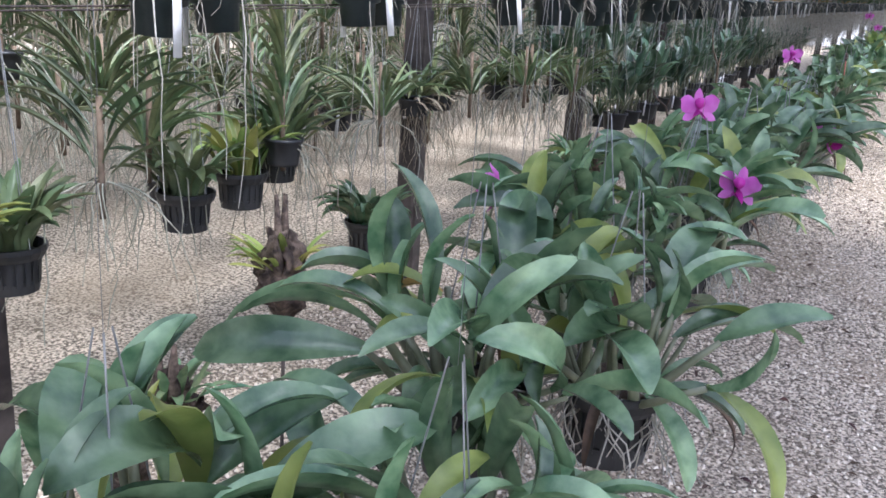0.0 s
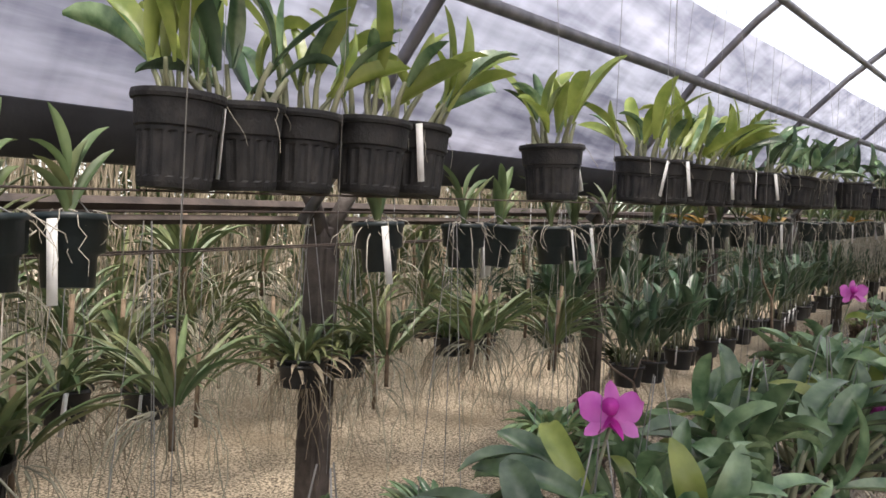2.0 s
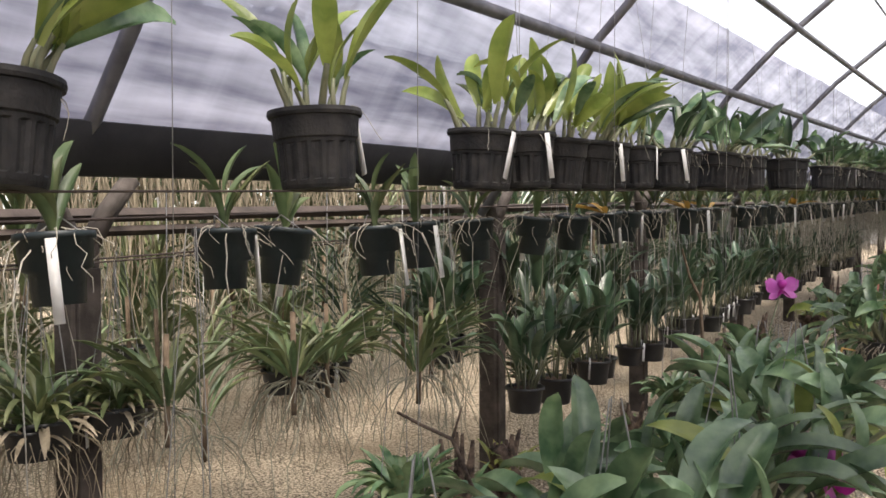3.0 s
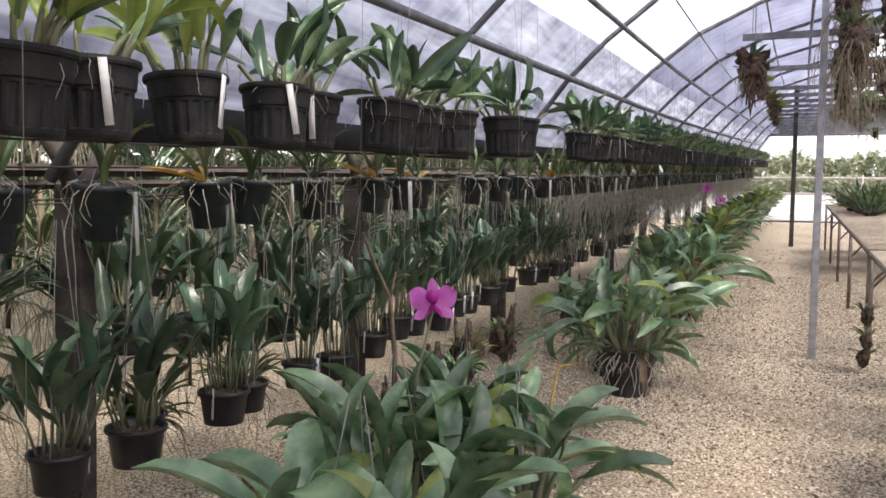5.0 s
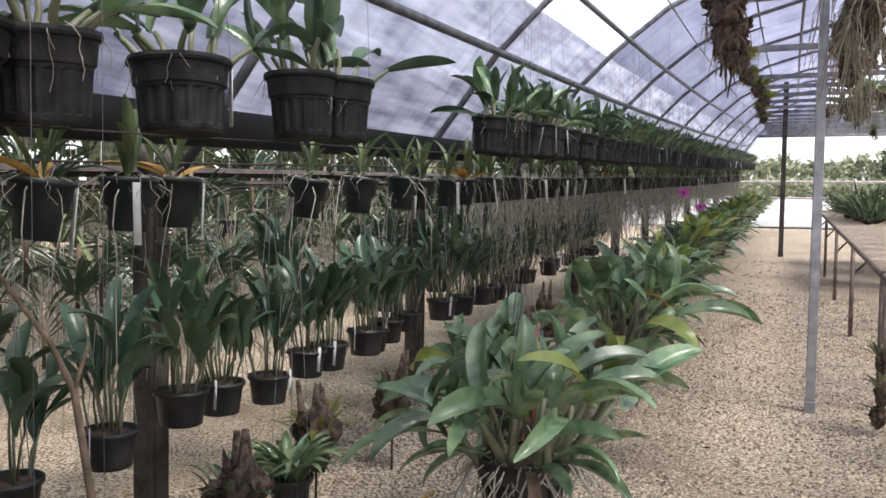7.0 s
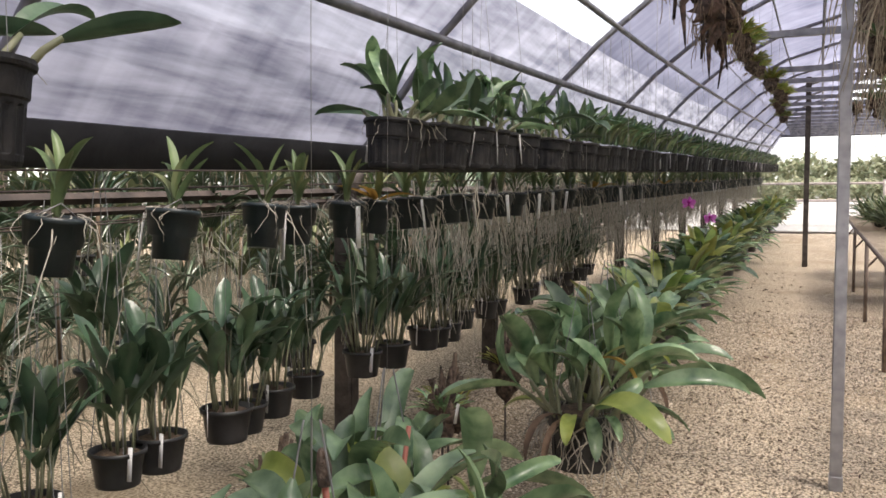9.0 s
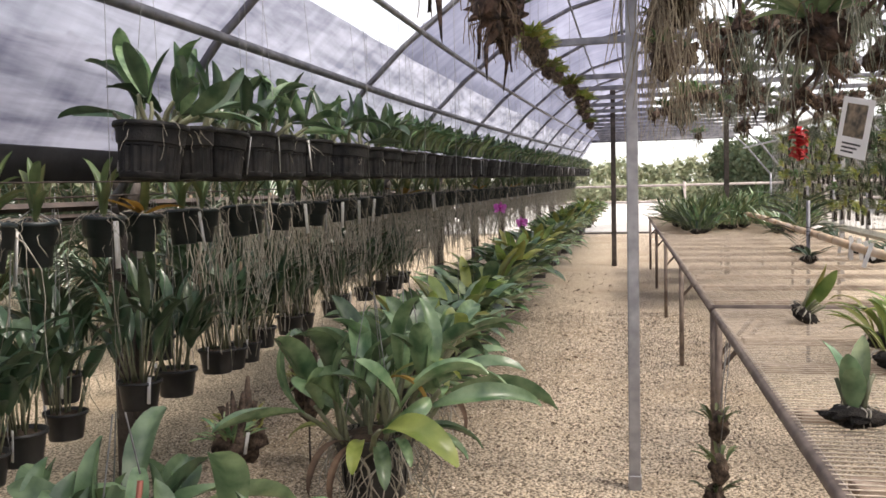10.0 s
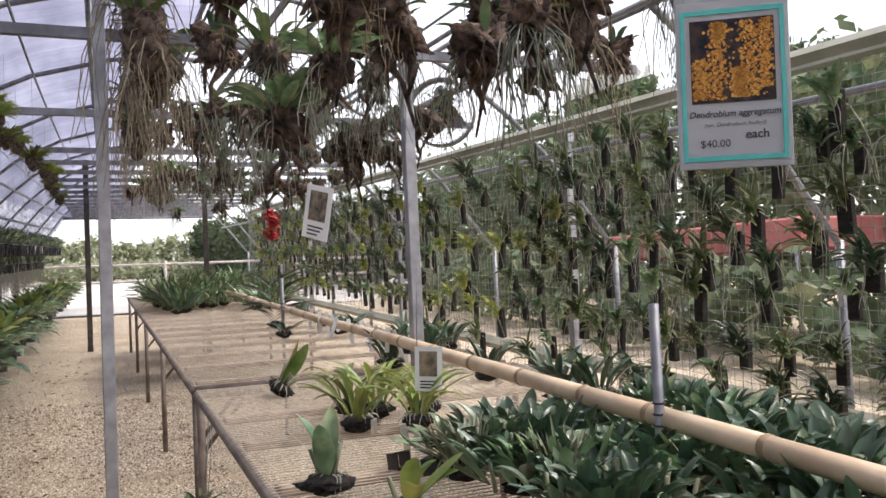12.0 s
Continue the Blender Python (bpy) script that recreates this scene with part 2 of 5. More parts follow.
def box(x0, x1, y0, y1, z0, z1, bev=0.0):
    """A box with its upright and level edges cut by bev."""
    if not bev:
        v = [(x, y, z) for x in (x0, x1) for y in (y0, y1) for z in (z0, z1)]
        return v, [(0, 1, 3, 2), (4, 6, 7, 5), (0, 4, 5, 1), (2, 3, 7, 6), (0, 2, 6, 4), (1, 5, 7, 3)]
    bm = bmesh.new()
    bmesh.ops.create_cube(bm, size=1.0, matrix=Matrix.LocRotScale(((x0 + x1) / 2, (y0 + y1) / 2, (z0 + z1) / 2), None, (x1 - x0, y1 - y0, z1 - z0)))
    bmesh.ops.bevel(bm, geom=bm.edges[:], offset=bev, segments=1, affect="EDGES")
    v = [tuple(p.co) for p in bm.verts]
    f = [tuple(p.index for p in q.verts) for q in bm.faces]
    bm.free()
    return v, f


def tube(pts, r, n=6, r1=None, caps=True):
    """A round bar along pts, radius r (to r1 at its end)."""
    P = np.asarray(pts, float)
    k = len(P)
    T = np.gradient(P, axis=0)
    T /= np.linalg.norm(T, axis=1)[:, None] + 1e-9
    ref = np.array((0, 0, 1.0)) if abs(T[0][2]) < 0.9 else np.array((1.0, 0, 0))
    vs = []
    for i in range(k):
        a = np.cross(T[i], ref)
        a /= np.linalg.norm(a) + 1e-9
        b = np.cross(T[i], a)
        rr = r if r1 is None else r + (r1 - r) * i / (k - 1)
        for j in range(n):
            t = 2 * math.pi * j / n
            vs.append(P[i] + rr * (math.cos(t) * a + math.sin(t) * b))
    fs = [(i * n + j, i * n + (j + 1) % n, (i + 1) * n + (j + 1) % n, (i + 1) * n + j) for i in range(k - 1) for j in range(n)]
    if caps:
        fs += [tuple(range(n))[::-1], tuple(range((k - 1) * n, k * n))]
    return np.array(vs), fs


def lathe(prof, n=20):
    """A turned shape from (radius, z) pairs."""
    vs = [(r * math.cos(2 * math.pi * j / n), r * math.sin(2 * math.pi * j / n), z) for r, z in prof for j in range(n)]
    fs = [(i * n + j, i * n + (j + 1) % n, (i + 1) * n + (j + 1) % n, (i + 1) * n + j) for i in range(len(prof) - 1) for j in range(n)]
    return np.array(vs), fs


def leaf(L, W, a0, a1, fold=0.25, n=8, wave=0.0, tip=0.55, rng=random, base=0.28):
    """A strap or oval leaf from the origin: it starts a0 degrees off the upright and ends a1 degrees off it, leaning to +y.
    fold: depth of the midrib's crease; tip: where along it the leaf is widest."""
    vs, fs = [], []
    y = z = 0.0
    twist = rng.uniform(-0.25, 0.25)
    for i in range(n + 1):
        s = i / n
        a = radians(a0 + (a1 - a0) * s ** 1.3)
        w = W * (base + (1 - base) * math.sin(math.pi * min(1, s / tip) / 2)) if s < tip else W * max(0.02, math.cos(math.pi * (s - tip) / (1 - tip) / 2)) ** 0.55
        nx, ny, nz = 0.0, -math.cos(a), math.sin(a)
        for k, u in enumerate((-1, -0.5, 0, 0.5, 1)):
            lift = fold * w * (abs(u) ** 1.2) * 0.5 + wave * W * math.sin(9 * s + 2 * u)
            tw = twist * s
            vs.append((u * w / 2 * math.cos(tw) + nx * lift, y + ny * lift, z + nz * lift + u * w / 2 * math.sin(tw)))
        y += math.sin(a) * L / n
        z += math.cos(a) * L / n
    fs = [(i * 5 + k, i * 5 + k + 1, (i + 1) * 5 + k + 1, (i + 1) * 5 + k) for i in range(n) for k in range(4)]
    return np.array(vs), fs


def spin(deg, x=0.0, y=0.0, z=0.0, lean=0.0):
    return pose(x, y, z, 0, 0, deg) @ pose(0, 0, 0, -lean, 0, 0)

# ---- the large structure ----
Y0, Y1 = -4.0, 31.5


def W(x, y):
    """The west side draws in towards the far end."""
    b = 0.8 * max(0.0, (y - 13) / 18) ** 1.5
    return x + b * min(1.0, max(0.0, (0.9 - x) / 2.7))


def flat_ground(y):
    return G(min(max(y, -12.0), 60.0))


def ground_sheet():
    xs = [-300, -60, -20] + [x * 0.5 for x in range(-20, 21)] + [20, 60, 300]
    ys = [-300, -60, -12] + [y * 0.5 for y in range(-23, 61)] + [60, 120, 300]
    vs = []
    for y in ys:
        for x in xs:
            near = abs(x) <= 10 and -12 < y < 30
            vs.append((x, y, flat_ground(y) + (0.012 * noise.noise((x * 0.9, y * 0.9, 0)) if near else 0)))
    k = len(xs)
    return vs, [(j * k + i, j * k + i + 1, (j + 1) * k + i + 1, (j + 1) * k + i) for j in range(len(ys) - 1) for i in range(k - 1)]


solid("ground", ground_sheet(), "sand", "pale tan sandy gravel floor with darker damp patches", "ground", kind="structure", smooth=True)

# cross-section of the hoops: (x, height over the floor)
ARCH = [(-2.36, 1.46), (-2.1, 1.78), (-1.76, 2.22), (-1.45, 2.52), (-1.0, 2.87), (-0.4, 3.16), (0.3, 3.35), (0.9, 3.4)]
ARCH = ARCH + [(1.8 - x, h) for x, h in ARCH[-2::-1]]
HOOPS = [10.4 + 2.3 * k for k in range(-6, 10)]


def along(x, h, y0=Y0, y1=Y1, r=0.02, n=8, sag=0.0):
    k = 12
    ys = [y0 + (y1 - y0) * i / k for i in range(k + 1)]
    return tube([(W(x, y), y, h + G(y)) for y in ys], r, n)


frame_ob = thing("greenhouse_frame", "arched dull grey steel pipe greenhouse frame with purlins", "frame", kind="structure")
for y in HOOPS:
    part("hoop", tube([(W(x, y), y, h + G(y)) for x, h in ARCH], 0.022, 8), "pipe", frame_ob)
    for x in (4.16,):
        part("hoop_leg", tube([(x, y, G(y) - 0.05), (x, y, G(y) + 1.5)], 0.026, 8), "pipe", frame_ob)
for x, h, r in ((-1.72, 2.22, 0.026), (-1.3, 2.60, 0.02), (0.1, 3.26, 0.018), (0.9, 3.37, 0.022), (1.7, 3.26, 0.018), (2.4, 3.0, 0.018), (2.9, 2.8, 0.018), (3.5, 2.22, 0.022)):
    part("purlin", along(x, h, r=r), "pipe", frame_ob)
for y in HOOPS[3:8] + [15.0 + 1.15 * k for k in range(15)]:
    part("cross_tie", box(-0.45, 3.1, y + 0.43, y + 0.47, 2.52 + G(y + 0.45), 2.57 + G(y + 0.45)), "pipe", frame_ob, smooth=False)


def sheet(x0, x1, shift=0.02, ny=120, jitter=0.014, ya=Y0, yb=Y1 + 0.5):
    """Film over the hoops between two x."""
    A = np.array(ARCH)
    P = [(x, float(np.interp(x, A[:, 0], A[:, 1]))) for x in np.linspace(x0, x1, 30)]
    vs = []
    for j in range(ny + 1):
        y = ya + (yb - ya) * j / ny
        for x, h in P:
            w = jitter * (noise.noise((x * 3, y * 1.3, 4)) + 0.9 * noise.noise((x * 11, y * 0.45, 9)) + 0.5 * noise.noise((x * 23, y * 0.9, 2)))
            vs.append((W(x, y) - 0.6 * shift * (1 if x < 0.9 else -1), y, h + shift + w + G(y)))
    k = len(P)
    return vs, [(j * k + i, j * k + i + 1, (j + 1) * k + i + 1, (j + 1) * k + i) for j in range(ny) for i in range(k - 1)]


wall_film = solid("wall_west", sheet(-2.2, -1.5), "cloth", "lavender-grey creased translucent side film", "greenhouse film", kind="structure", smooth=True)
solid("ceiling_far", sheet(-1.5, -0.35, ya=12.7), "film", "lavender milky film over the far roof", "roof film", kind="structure", smooth=True)
solid("ceiling_clear", sheet(-1.5, -0.35, yb=12.7), "clear", "clear thin plastic film strip along the roof", "roof film", kind="structure", smooth=True)
# Out of view: milky instead of clear here to dim the near gravel.
solid("ceiling_front", sheet(0.9, 3.25, yb=5.5), "film", "unseen near east roof film, made lavender milky to dim the floor", "roof film", kind="structure", smooth=True)
solid("ceiling_east", sheet(0.9, 3.25, ya=5.5), "clear", "clear thin plastic film over the east half of the roof", "roof film", kind="structure", smooth=True)
roof = solid("ceiling", sheet(-0.35, 0.9), "film", "milky translucent plastic roof film over the hoops", "roof film", kind="structure", smooth=True)


def gable():
    A = np.array(ARCH)
    xs = np.linspace(-1.42, 3.22, 30)
    vs = [(W(x, Y1), Y1 + 0.05 + 0.02 * noise.noise((x * 2, 0, 1)), 2.54 + G(Y1)) for x in xs] + [(W(x, Y1), Y1 + 0.05, float(np.interp(x, A[:, 0], A[:, 1])) + 0.02 + G(Y1)) for x in xs]
    return vs, [(i, i + 1, 31 + i, 30 + i) for i in range(29)]


solid("wall_north", gable(), "film", "lavender milky film closing the far gable above the opening", "greenhouse film", kind="structure", smooth=True)
part("gable_beam", tube([(W(-1.45, Y1), Y1, 2.54 + G(Y1)), (3.25, Y1, 2.54 + G(Y1))], 0.04, 6), "pipe", frame_ob)
for x in (0.3, 0.9, 2.2):
    part("gable_bar", tube([(x, Y1, 2.54 + G(Y1)), (x, Y1, float(np.interp(x, [a for a, b in ARCH], [b for a, b in ARCH])) + G(Y1))], 0.022, 6), "pipe", frame_ob)


def band_piece():
    vs, ny = [], 60
    for j in range(ny + 1):
        y = Y0 + (Y1 - Y0) * j / ny
        for x, h in ((-2.10, 0.0), (-2.14, 0.5), (-2.16, 1.0), (-2.19, 1.03), (-2.18, 0.5), (-2.13, -0.06)):
            top, low = float(np.interp(y, (2, 7, 10), (1.765, 1.72, 1.69))), float(np.interp(y, (2, 7, 10), (1.635, 1.58, 1.56)))
            vs.append((W(x, y) + 0.01 * noise.noise((x, y * 2, h * 4)), y, top + (low - top) * h + G(y) + 0.01 * noise.noise((0, y * 0.8, 2))))
    return vs, [(j * 6 + i, j * 6 + (i + 1) % 6, (j + 1) * 6 + (i + 1) % 6, (j + 1) * 6 + i) for j in range(ny) for i in range(6)]


solid("side_curtain", band_piece(), "band", "black rolled shade curtain along the foot of the film", "curtain", kind="structure", smooth=True)

# Unseen net, added to cut daylight on the vandas and ground behind the rack.
solid("ceiling_west", ([(x, y, 2.4 + G(y) + 0.03 * noise.noise((x, y, 3))) for y in np.linspace(-6, 30, 40) for x in (-9.6, -7.5, -5.5, -4.2, -3.0)], [(j * 5 + i, j * 5 + i + 1, j * 5 + i + 6, j * 5 + i + 5) for j in range(39) for i in range(4)]), "net", "unseen dark net added to dim the vandas behind the rack", "shade net", kind="structure", smooth=True)

# posts in the aisle
def square_post(x, y, h, w, material, label, tilt=0.0):
    t = thing("post", label, "post", "roof posts", pose(x, y, G(y) - 0.03))
    part("shaft", box(-w / 2, w / 2, -w / 2, w / 2, 0, h + 0.03, 0.004), material, t, smooth=False)
    part("collar", box(-w / 2 - 0.004, w / 2 + 0.004, -w / 2 - 0.004, w / 2 + 0.004, 0.03, 0.10, 0.003), material, t, smooth=False)
    part("bracket", box(-w / 2 - 0.006, w / 2 + 0.006, -0.05, 0.05, h - 0.12, h - 0.02, 0.003), material, t, smooth=False)
    return t


square_post(0.15, 10.85, 3.1, 0.055, "steel", "square galvanised steel post standing in the gravel aisle")
square_post(-0.02, 21.1, 3.05, 0.08, "darkpost", "dark weathered post at the far end of the aisle")
square_post(1.66, 10.9, 3.1, 0.06, "steel", "square galvanised steel post behind the mesh bench")
square_post(1.66, 19.9, 3.1, 0.07, "darkpost", "dark post far along the bench")
square_post(3.06, 11.6, 2.35, 0.06, "steel", "grey square post carrying the mesh fence")
square_post(3.06, 9.0, 2.35, 0.06, "steel", "grey square post carrying the mesh fence")
square_post(3.06, 15.0, 2.35, 0.06, "steel", "grey square post carrying the mesh fence")
square_post(3.06, 19.0, 2.35, 0.06, "steel", "grey square post carrying the mesh fence")

# ---- hanging rack on the west side ----
RACKS = [3.6 + 2.3 * k for k in range(-3, 2)] + [7.93] + [10.5 + 2.3 * k for k in range(9)]
rack_post = thing("rack_post", "dark weathered side post with a forked Y top", "post", "side posts", pose(-2.36, RACKS[0], G(RACKS[0])))
part("shaft", box(-0.05, 0.05, -0.045, 0.045, -0.05, 1.44, 0.008), "darkpost", rack_post, smooth=False)
for s in (-1, 1):
    part("arm", tube([(0.02, s * 0.01, 1.40), (0.03, s * 0.07, 1.51), (0.03, s * 0.16, 1.625)], 0.032, 6, 0.028), "darkpost", rack_post)
part("angle", box(0.05, 0.066, -0.035, 0.035, -0.05, 1.36, 0.002), "darkpost", rack_post, smooth=False)
for y in RACKS[1:]:
    copy_thing(rack_post, pose(W(-2.36, y), y, G(y)))
rail = thing("side_rail", "double rusty brown rail along the side posts", "rail", "rack rails")
def rail_line(x, ys, hs, dz, r, n):
    return tube([(W(x, y), y, float(np.interp(y, ys, hs)) + dz + G(y)) for y in np.linspace(Y0, 29.5, 20)], r, n)


part("upper_rail", rail_line(-2.44, (2, 7, 15, 25), (1.505, 1.46, 1.385, 1.33), 0.02, 0.022, 4), "rust", rail, smooth=False)
part("lower_rail", rail_line(-2.44, (2, 7, 15, 25), (1.505, 1.46, 1.385, 1.33), -0.03, 0.016, 4), "rust", rail, smooth=False)
for x, h, r in ((-1.33, 1.548, 0.0025), (-1.70, 1.42, 0.0025), (-1.90, 1.40, 0.0025)):
    part("line", along(x, h, Y0, 29.5, r, 6), "rust", thing("rack_rail", "thin dull steel line that the pots hang on", "rail", "rack rails"))
# ---- plants ----
rng = random.Random(7)


def pot_piece(r, h, n=20):
    return lathe([(0.0, 0.002), (r * 0.78, 0.0), (r * 0.80, 0.01), (r * 0.95, h * 0.86), (r * 0.96, h * 0.87), (r * 1.05, h * 0.88), (r * 1.05, h), (r * 0.97, h), (r * 0.93, h * 0.85), (0.0, h * 0.84)], n)


def slot_pot(r, h):
    """Net pot: a ring of uprights over a base cup, with two hoops and a rim."""
    out = [lathe([(0.0, 0.002), (r * 0.76, 0.0), (r * 0.80, h * 0.25), (r * 0.74, h * 0.25), (0, 0.02)], 20), lathe([(r * 0.93, h * 0.72), (r * 1.0, h * 0.8), (r * 1.06, h * 0.9), (r * 1.06, h), (r * 0.97, h), (r * 0.90, h * 0.72), (r * 0.93, h * 0.72)], 20)]
    for j in range(20):
        out.append(moved(box(-0.007, 0.007, r * 0.74, r * 0.79, h * 0.22, h * 0.76), pose(0, 0, 0, 0, 0, j * 18) @ pose(0, 0, 0, -4, 0, 0)))
    out.append(lathe([(0, h * 0.8), (r * 0.88, h * 0.78), (r * 0.72, h * 0.1), (0, h * 0.1)], 14))
    return join(out)


def roots(n, r, drop, spread, z0, rad=0.0022, seed=0, curl=0.3):
    g = random.Random(seed)
    out = []
    for i in range(n):
        a = g.uniform(0, 2 * math.pi)
        q = r * math.sqrt(g.random())
        p = np.array((q * math.cos(a), q * math.sin(a), z0))
        L = drop * g.uniform(0.4, 1.15)
        k = 6
        d = np.array((math.cos(a) * spread, math.sin(a) * spread, 0.2))
        pts = [p.copy()]
        for j in range(k):
            d = d * 0.6 + np.array((g.uniform(-curl, curl), g.uniform(-curl, curl), -1.0)) * 0.5
            p = p + d / max(1e-6, np.linalg.norm(d)) * L / k
            pts.append(p.copy())
        out.append(tube(pts, rad * g.uniform(0.7, 1.4), 4, rad * 0.6, caps=False))
    return join(out)


def hangers(r, h, up, n=3):
    out = []
    for j in range(n):
        a = 2 * math.pi * j / n
        out.append(tube([(r * math.cos(a), r * math.sin(a), h), (0.012 * math.cos(a), 0.012 * math.sin(a), h + up)], 0.0016, 4, caps=False))
    return join(out)


def tag_piece(L=0.11, w=0.016):
    return box(-w / 2, w / 2, -0.001, 0.001, -L, 0.0)


def rosette(n, L, W, a0, a1, z=0.0, r=0.03, seed=0, fold=0.3, tip=0.5, seg=8, wave=0.0, opp=False, base=0.28):
    g = random.Random(seed)
    out = []
    for i in range(n):
        ang = (0 if i % 2 else 180) + g.uniform(-14, 14) if opp else g.uniform(0, 360)
        s = g.uniform(0.7, 1.1)
        q = r * math.sqrt(g.random())
        zz = z + (0.014 * i if opp else 0)
        out.append(moved(leaf(L * s, W * g.uniform(0.8, 1.15), g.uniform(*a0), g.uniform(*a1), fold, seg, wave, tip, g, base), spin(ang, -q * math.sin(radians(ang)), q * math.cos(radians(ang)), zz)))
    return join(out)


def bulbs(n, L, r, seed, rad=0.011, lo=0.05, hi=0.5):
    g = random.Random(seed)
    out, tops = [], []
    for i in range(n):
        a, q = g.uniform(0, 6.28), r * math.sqrt(g.random())
        lean = g.uniform(lo, hi)
        b = np.array((q * math.cos(a), q * math.sin(a), 0))
        t = b + L * g.uniform(0.7, 1.15) * np.array((lean * math.cos(a), lean * math.sin(a), 1))
        out.append(tube([b, b * 0.6 + t * 0.4, t], rad * 0.8, 6, rad * 0.6))
        tops.append((t, a))
    return join(out), tops


def flower_parts(parent, m, s=0.075):
    """A cattleya flower facing +y: three sepals, two broad petals and a ruffled lip."""
    f = part("flower", join([moved(leaf(s * 1.0, s * 0.42, 10, 40, 0.2, 6, 0.02, 0.5), pose(0, 0, 0, 0, a, 0)) for a in (0, 128, 232)]), "petal", parent, "magenta cattleya flower")
    f.matrix_local = m
    w = part("petal", join([moved(leaf(s * 1.05, s * 0.85, 15, 45, 0.15, 6, 0.06, 0.55), pose(0, 0.004, 0, 0, a, 0)) for a in (68, -68)]), "petal", f)
    lp = part("lip", join([moved(leaf(s * 0.9, s * 0.7, 50, 110, 0.9, 6, 0.09, 0.6), pose(0, 0.008, 0, 0, 180, 0)), moved(lathe([(0.004, 0), (0.012, 0.02), (0.018, 0.045), (0.0, 0.05)], 10), pose(0, 0, 0, -70, 0, 0))]), "lip", f)
    return f


def near_plant(seed, n=24, slim=1.0, yellow=0.12):
    """Large cattleya in a slotted basket: stout leaning canes, each with one or two broad leaves."""
    g = random.Random(seed)
    t = thing("cattleya_plant", "large cattleya with broad grey-green leaves in a slotted basket", "orchid", "row of large cattleyas", pose(0, 0, -20))
    part("basket", slot_pot(0.11, 0.17), "pot", t, "black slotted plastic basket", smooth=False)
    part("bark_mix", lathe([(0.10, 0.13), (0.09, 0.165), (0.04, 0.18), (0, 0.182)], 14), "bark", t)
    part("hanger", join([hangers(0.095, 0.14, 0.42), tube([(0, 0, 0.55), (0, 0, 2.12)], 0.0005, 4)]), "wire", t, "thin wire hanger")

    def add_leaf(m, s):
        r = g.random()
        pool = [DRYLEAF] if r < 0.02 else YLEAVES if r < yellow else LEAVES
        part("leaf", pool[g.randrange(len(pool))], "leaf", t).matrix_local = m @ Matrix.Diagonal((s * slim * g.uniform(0.8, 1.15), s, s, 1))

    for i in range(n):
        a, q = g.uniform(0, 360), 0.11 * math.sqrt(g.random())
        tip = g.uniform(2, 62) * (0.5 + 4.5 * q)
        m = pose(-q * math.sin(radians(a)), q * math.cos(radians(a)), 0.15, 0, 0, a + g.uniform(-40, 40)) @ pose(0, 0, 0, -tip, 0, 0)
        s = g.uniform(0.7, 1.2)
        part("cane", NCANES[i % 4], "bulb", t).matrix_local = m @ Matrix.Scale(s, 4)
        top = m @ pose(0, 0, 0.155 * s)
        add_leaf(top @ pose(0, 0, 0, 0, 0, g.uniform(-70, 70)) @ pose(0, 0, 0, g.uniform(-25, 15), g.uniform(-22, 22), 0), g.uniform(0.75, 1.12))
        if g.random() < 0.6:
            add_leaf(top @ pose(0, 0, -0.01, 0, 0, 180 + g.uniform(-70, 70)) @ pose(0, 0, 0, g.uniform(-10, 25), g.uniform(-22, 22), 0), g.uniform(0.6, 1.0))
    for i in range(9):
        a = g.uniform(0, 360)
        add_leaf(pose(-0.09 * math.sin(radians(a)), 0.09 * math.cos(radians(a)), 0.17, 0, 0, a) @ pose(0, 0, 0, -g.uniform(30, 75), 0, g.uniform(-25, 25)), g.uniform(0.5, 0.85))
    for i in range(2):
        a = g.uniform(0, 360)
        o = part("dead_leaf", DEADLEAF, "litter", t, "curled brown dead leaf")
        o.matrix_local = pose(-0.1 * math.sin(radians(a)), 0.1 * math.cos(radians(a)), 0.16, 0, 0, a) @ pose(0, 0, 0, -g.uniform(10, 50), 0, 0) @ Matrix.Scale(g.uniform(0.7, 1.1), 4)
    part("root_tangle", roots(90, 0.115, 0.24, 0.9, 0.17, 0.0027, seed, 1.6), "root", t, "tangle of pale grey aerial roots")
    return t


LEAVES = [mesh("leaf", leaf(0.275 * random.uniform(0.85, 1.12), 0.071 * random.uniform(0.8, 1.15), random.uniform(0, 35), random.uniform(40, 160), random.uniform(0.3, 0.9), 10, random.uniform(0, 0.035), random.uniform(0.48, 0.62), random, 0.22), "leaf") for _ in range(14)]
YLEAVES = [mesh("leaf", leaf(0.27, 0.074, random.uniform(10, 45), random.uniform(70, 150), 0.35, 10, 0.02, 0.55), "leafyellow") for _ in range(4)]
DRYLEAF = mesh("leaf", leaf(0.22, 0.05, 60, 160, 0.5, 9, 0.03, 0.5), "leafdry")
DEADLEAF = mesh("dead_leaf", leaf(0.24, 0.026, 35, 170, 0.5, 10, 0.05, 0.4), "litter")
NCANES = [mesh("cane", tube([(0, 0, 0), (0.004 * k, 0.002, 0.05), (0.009 * k, 0.0, 0.11), (0.007 * k, 0.004, 0.165)], 0.009 + 0.0015 * (k % 3), 7, 0.006), "bulb") for k in range(4)]

near_kinds = [near_plant(11, 26, 0.95), near_plant(12, 25, 1.05, 0.2), near_plant(13, 30, 0.9), near_plant(14, 26, 0.9, 0.2)]


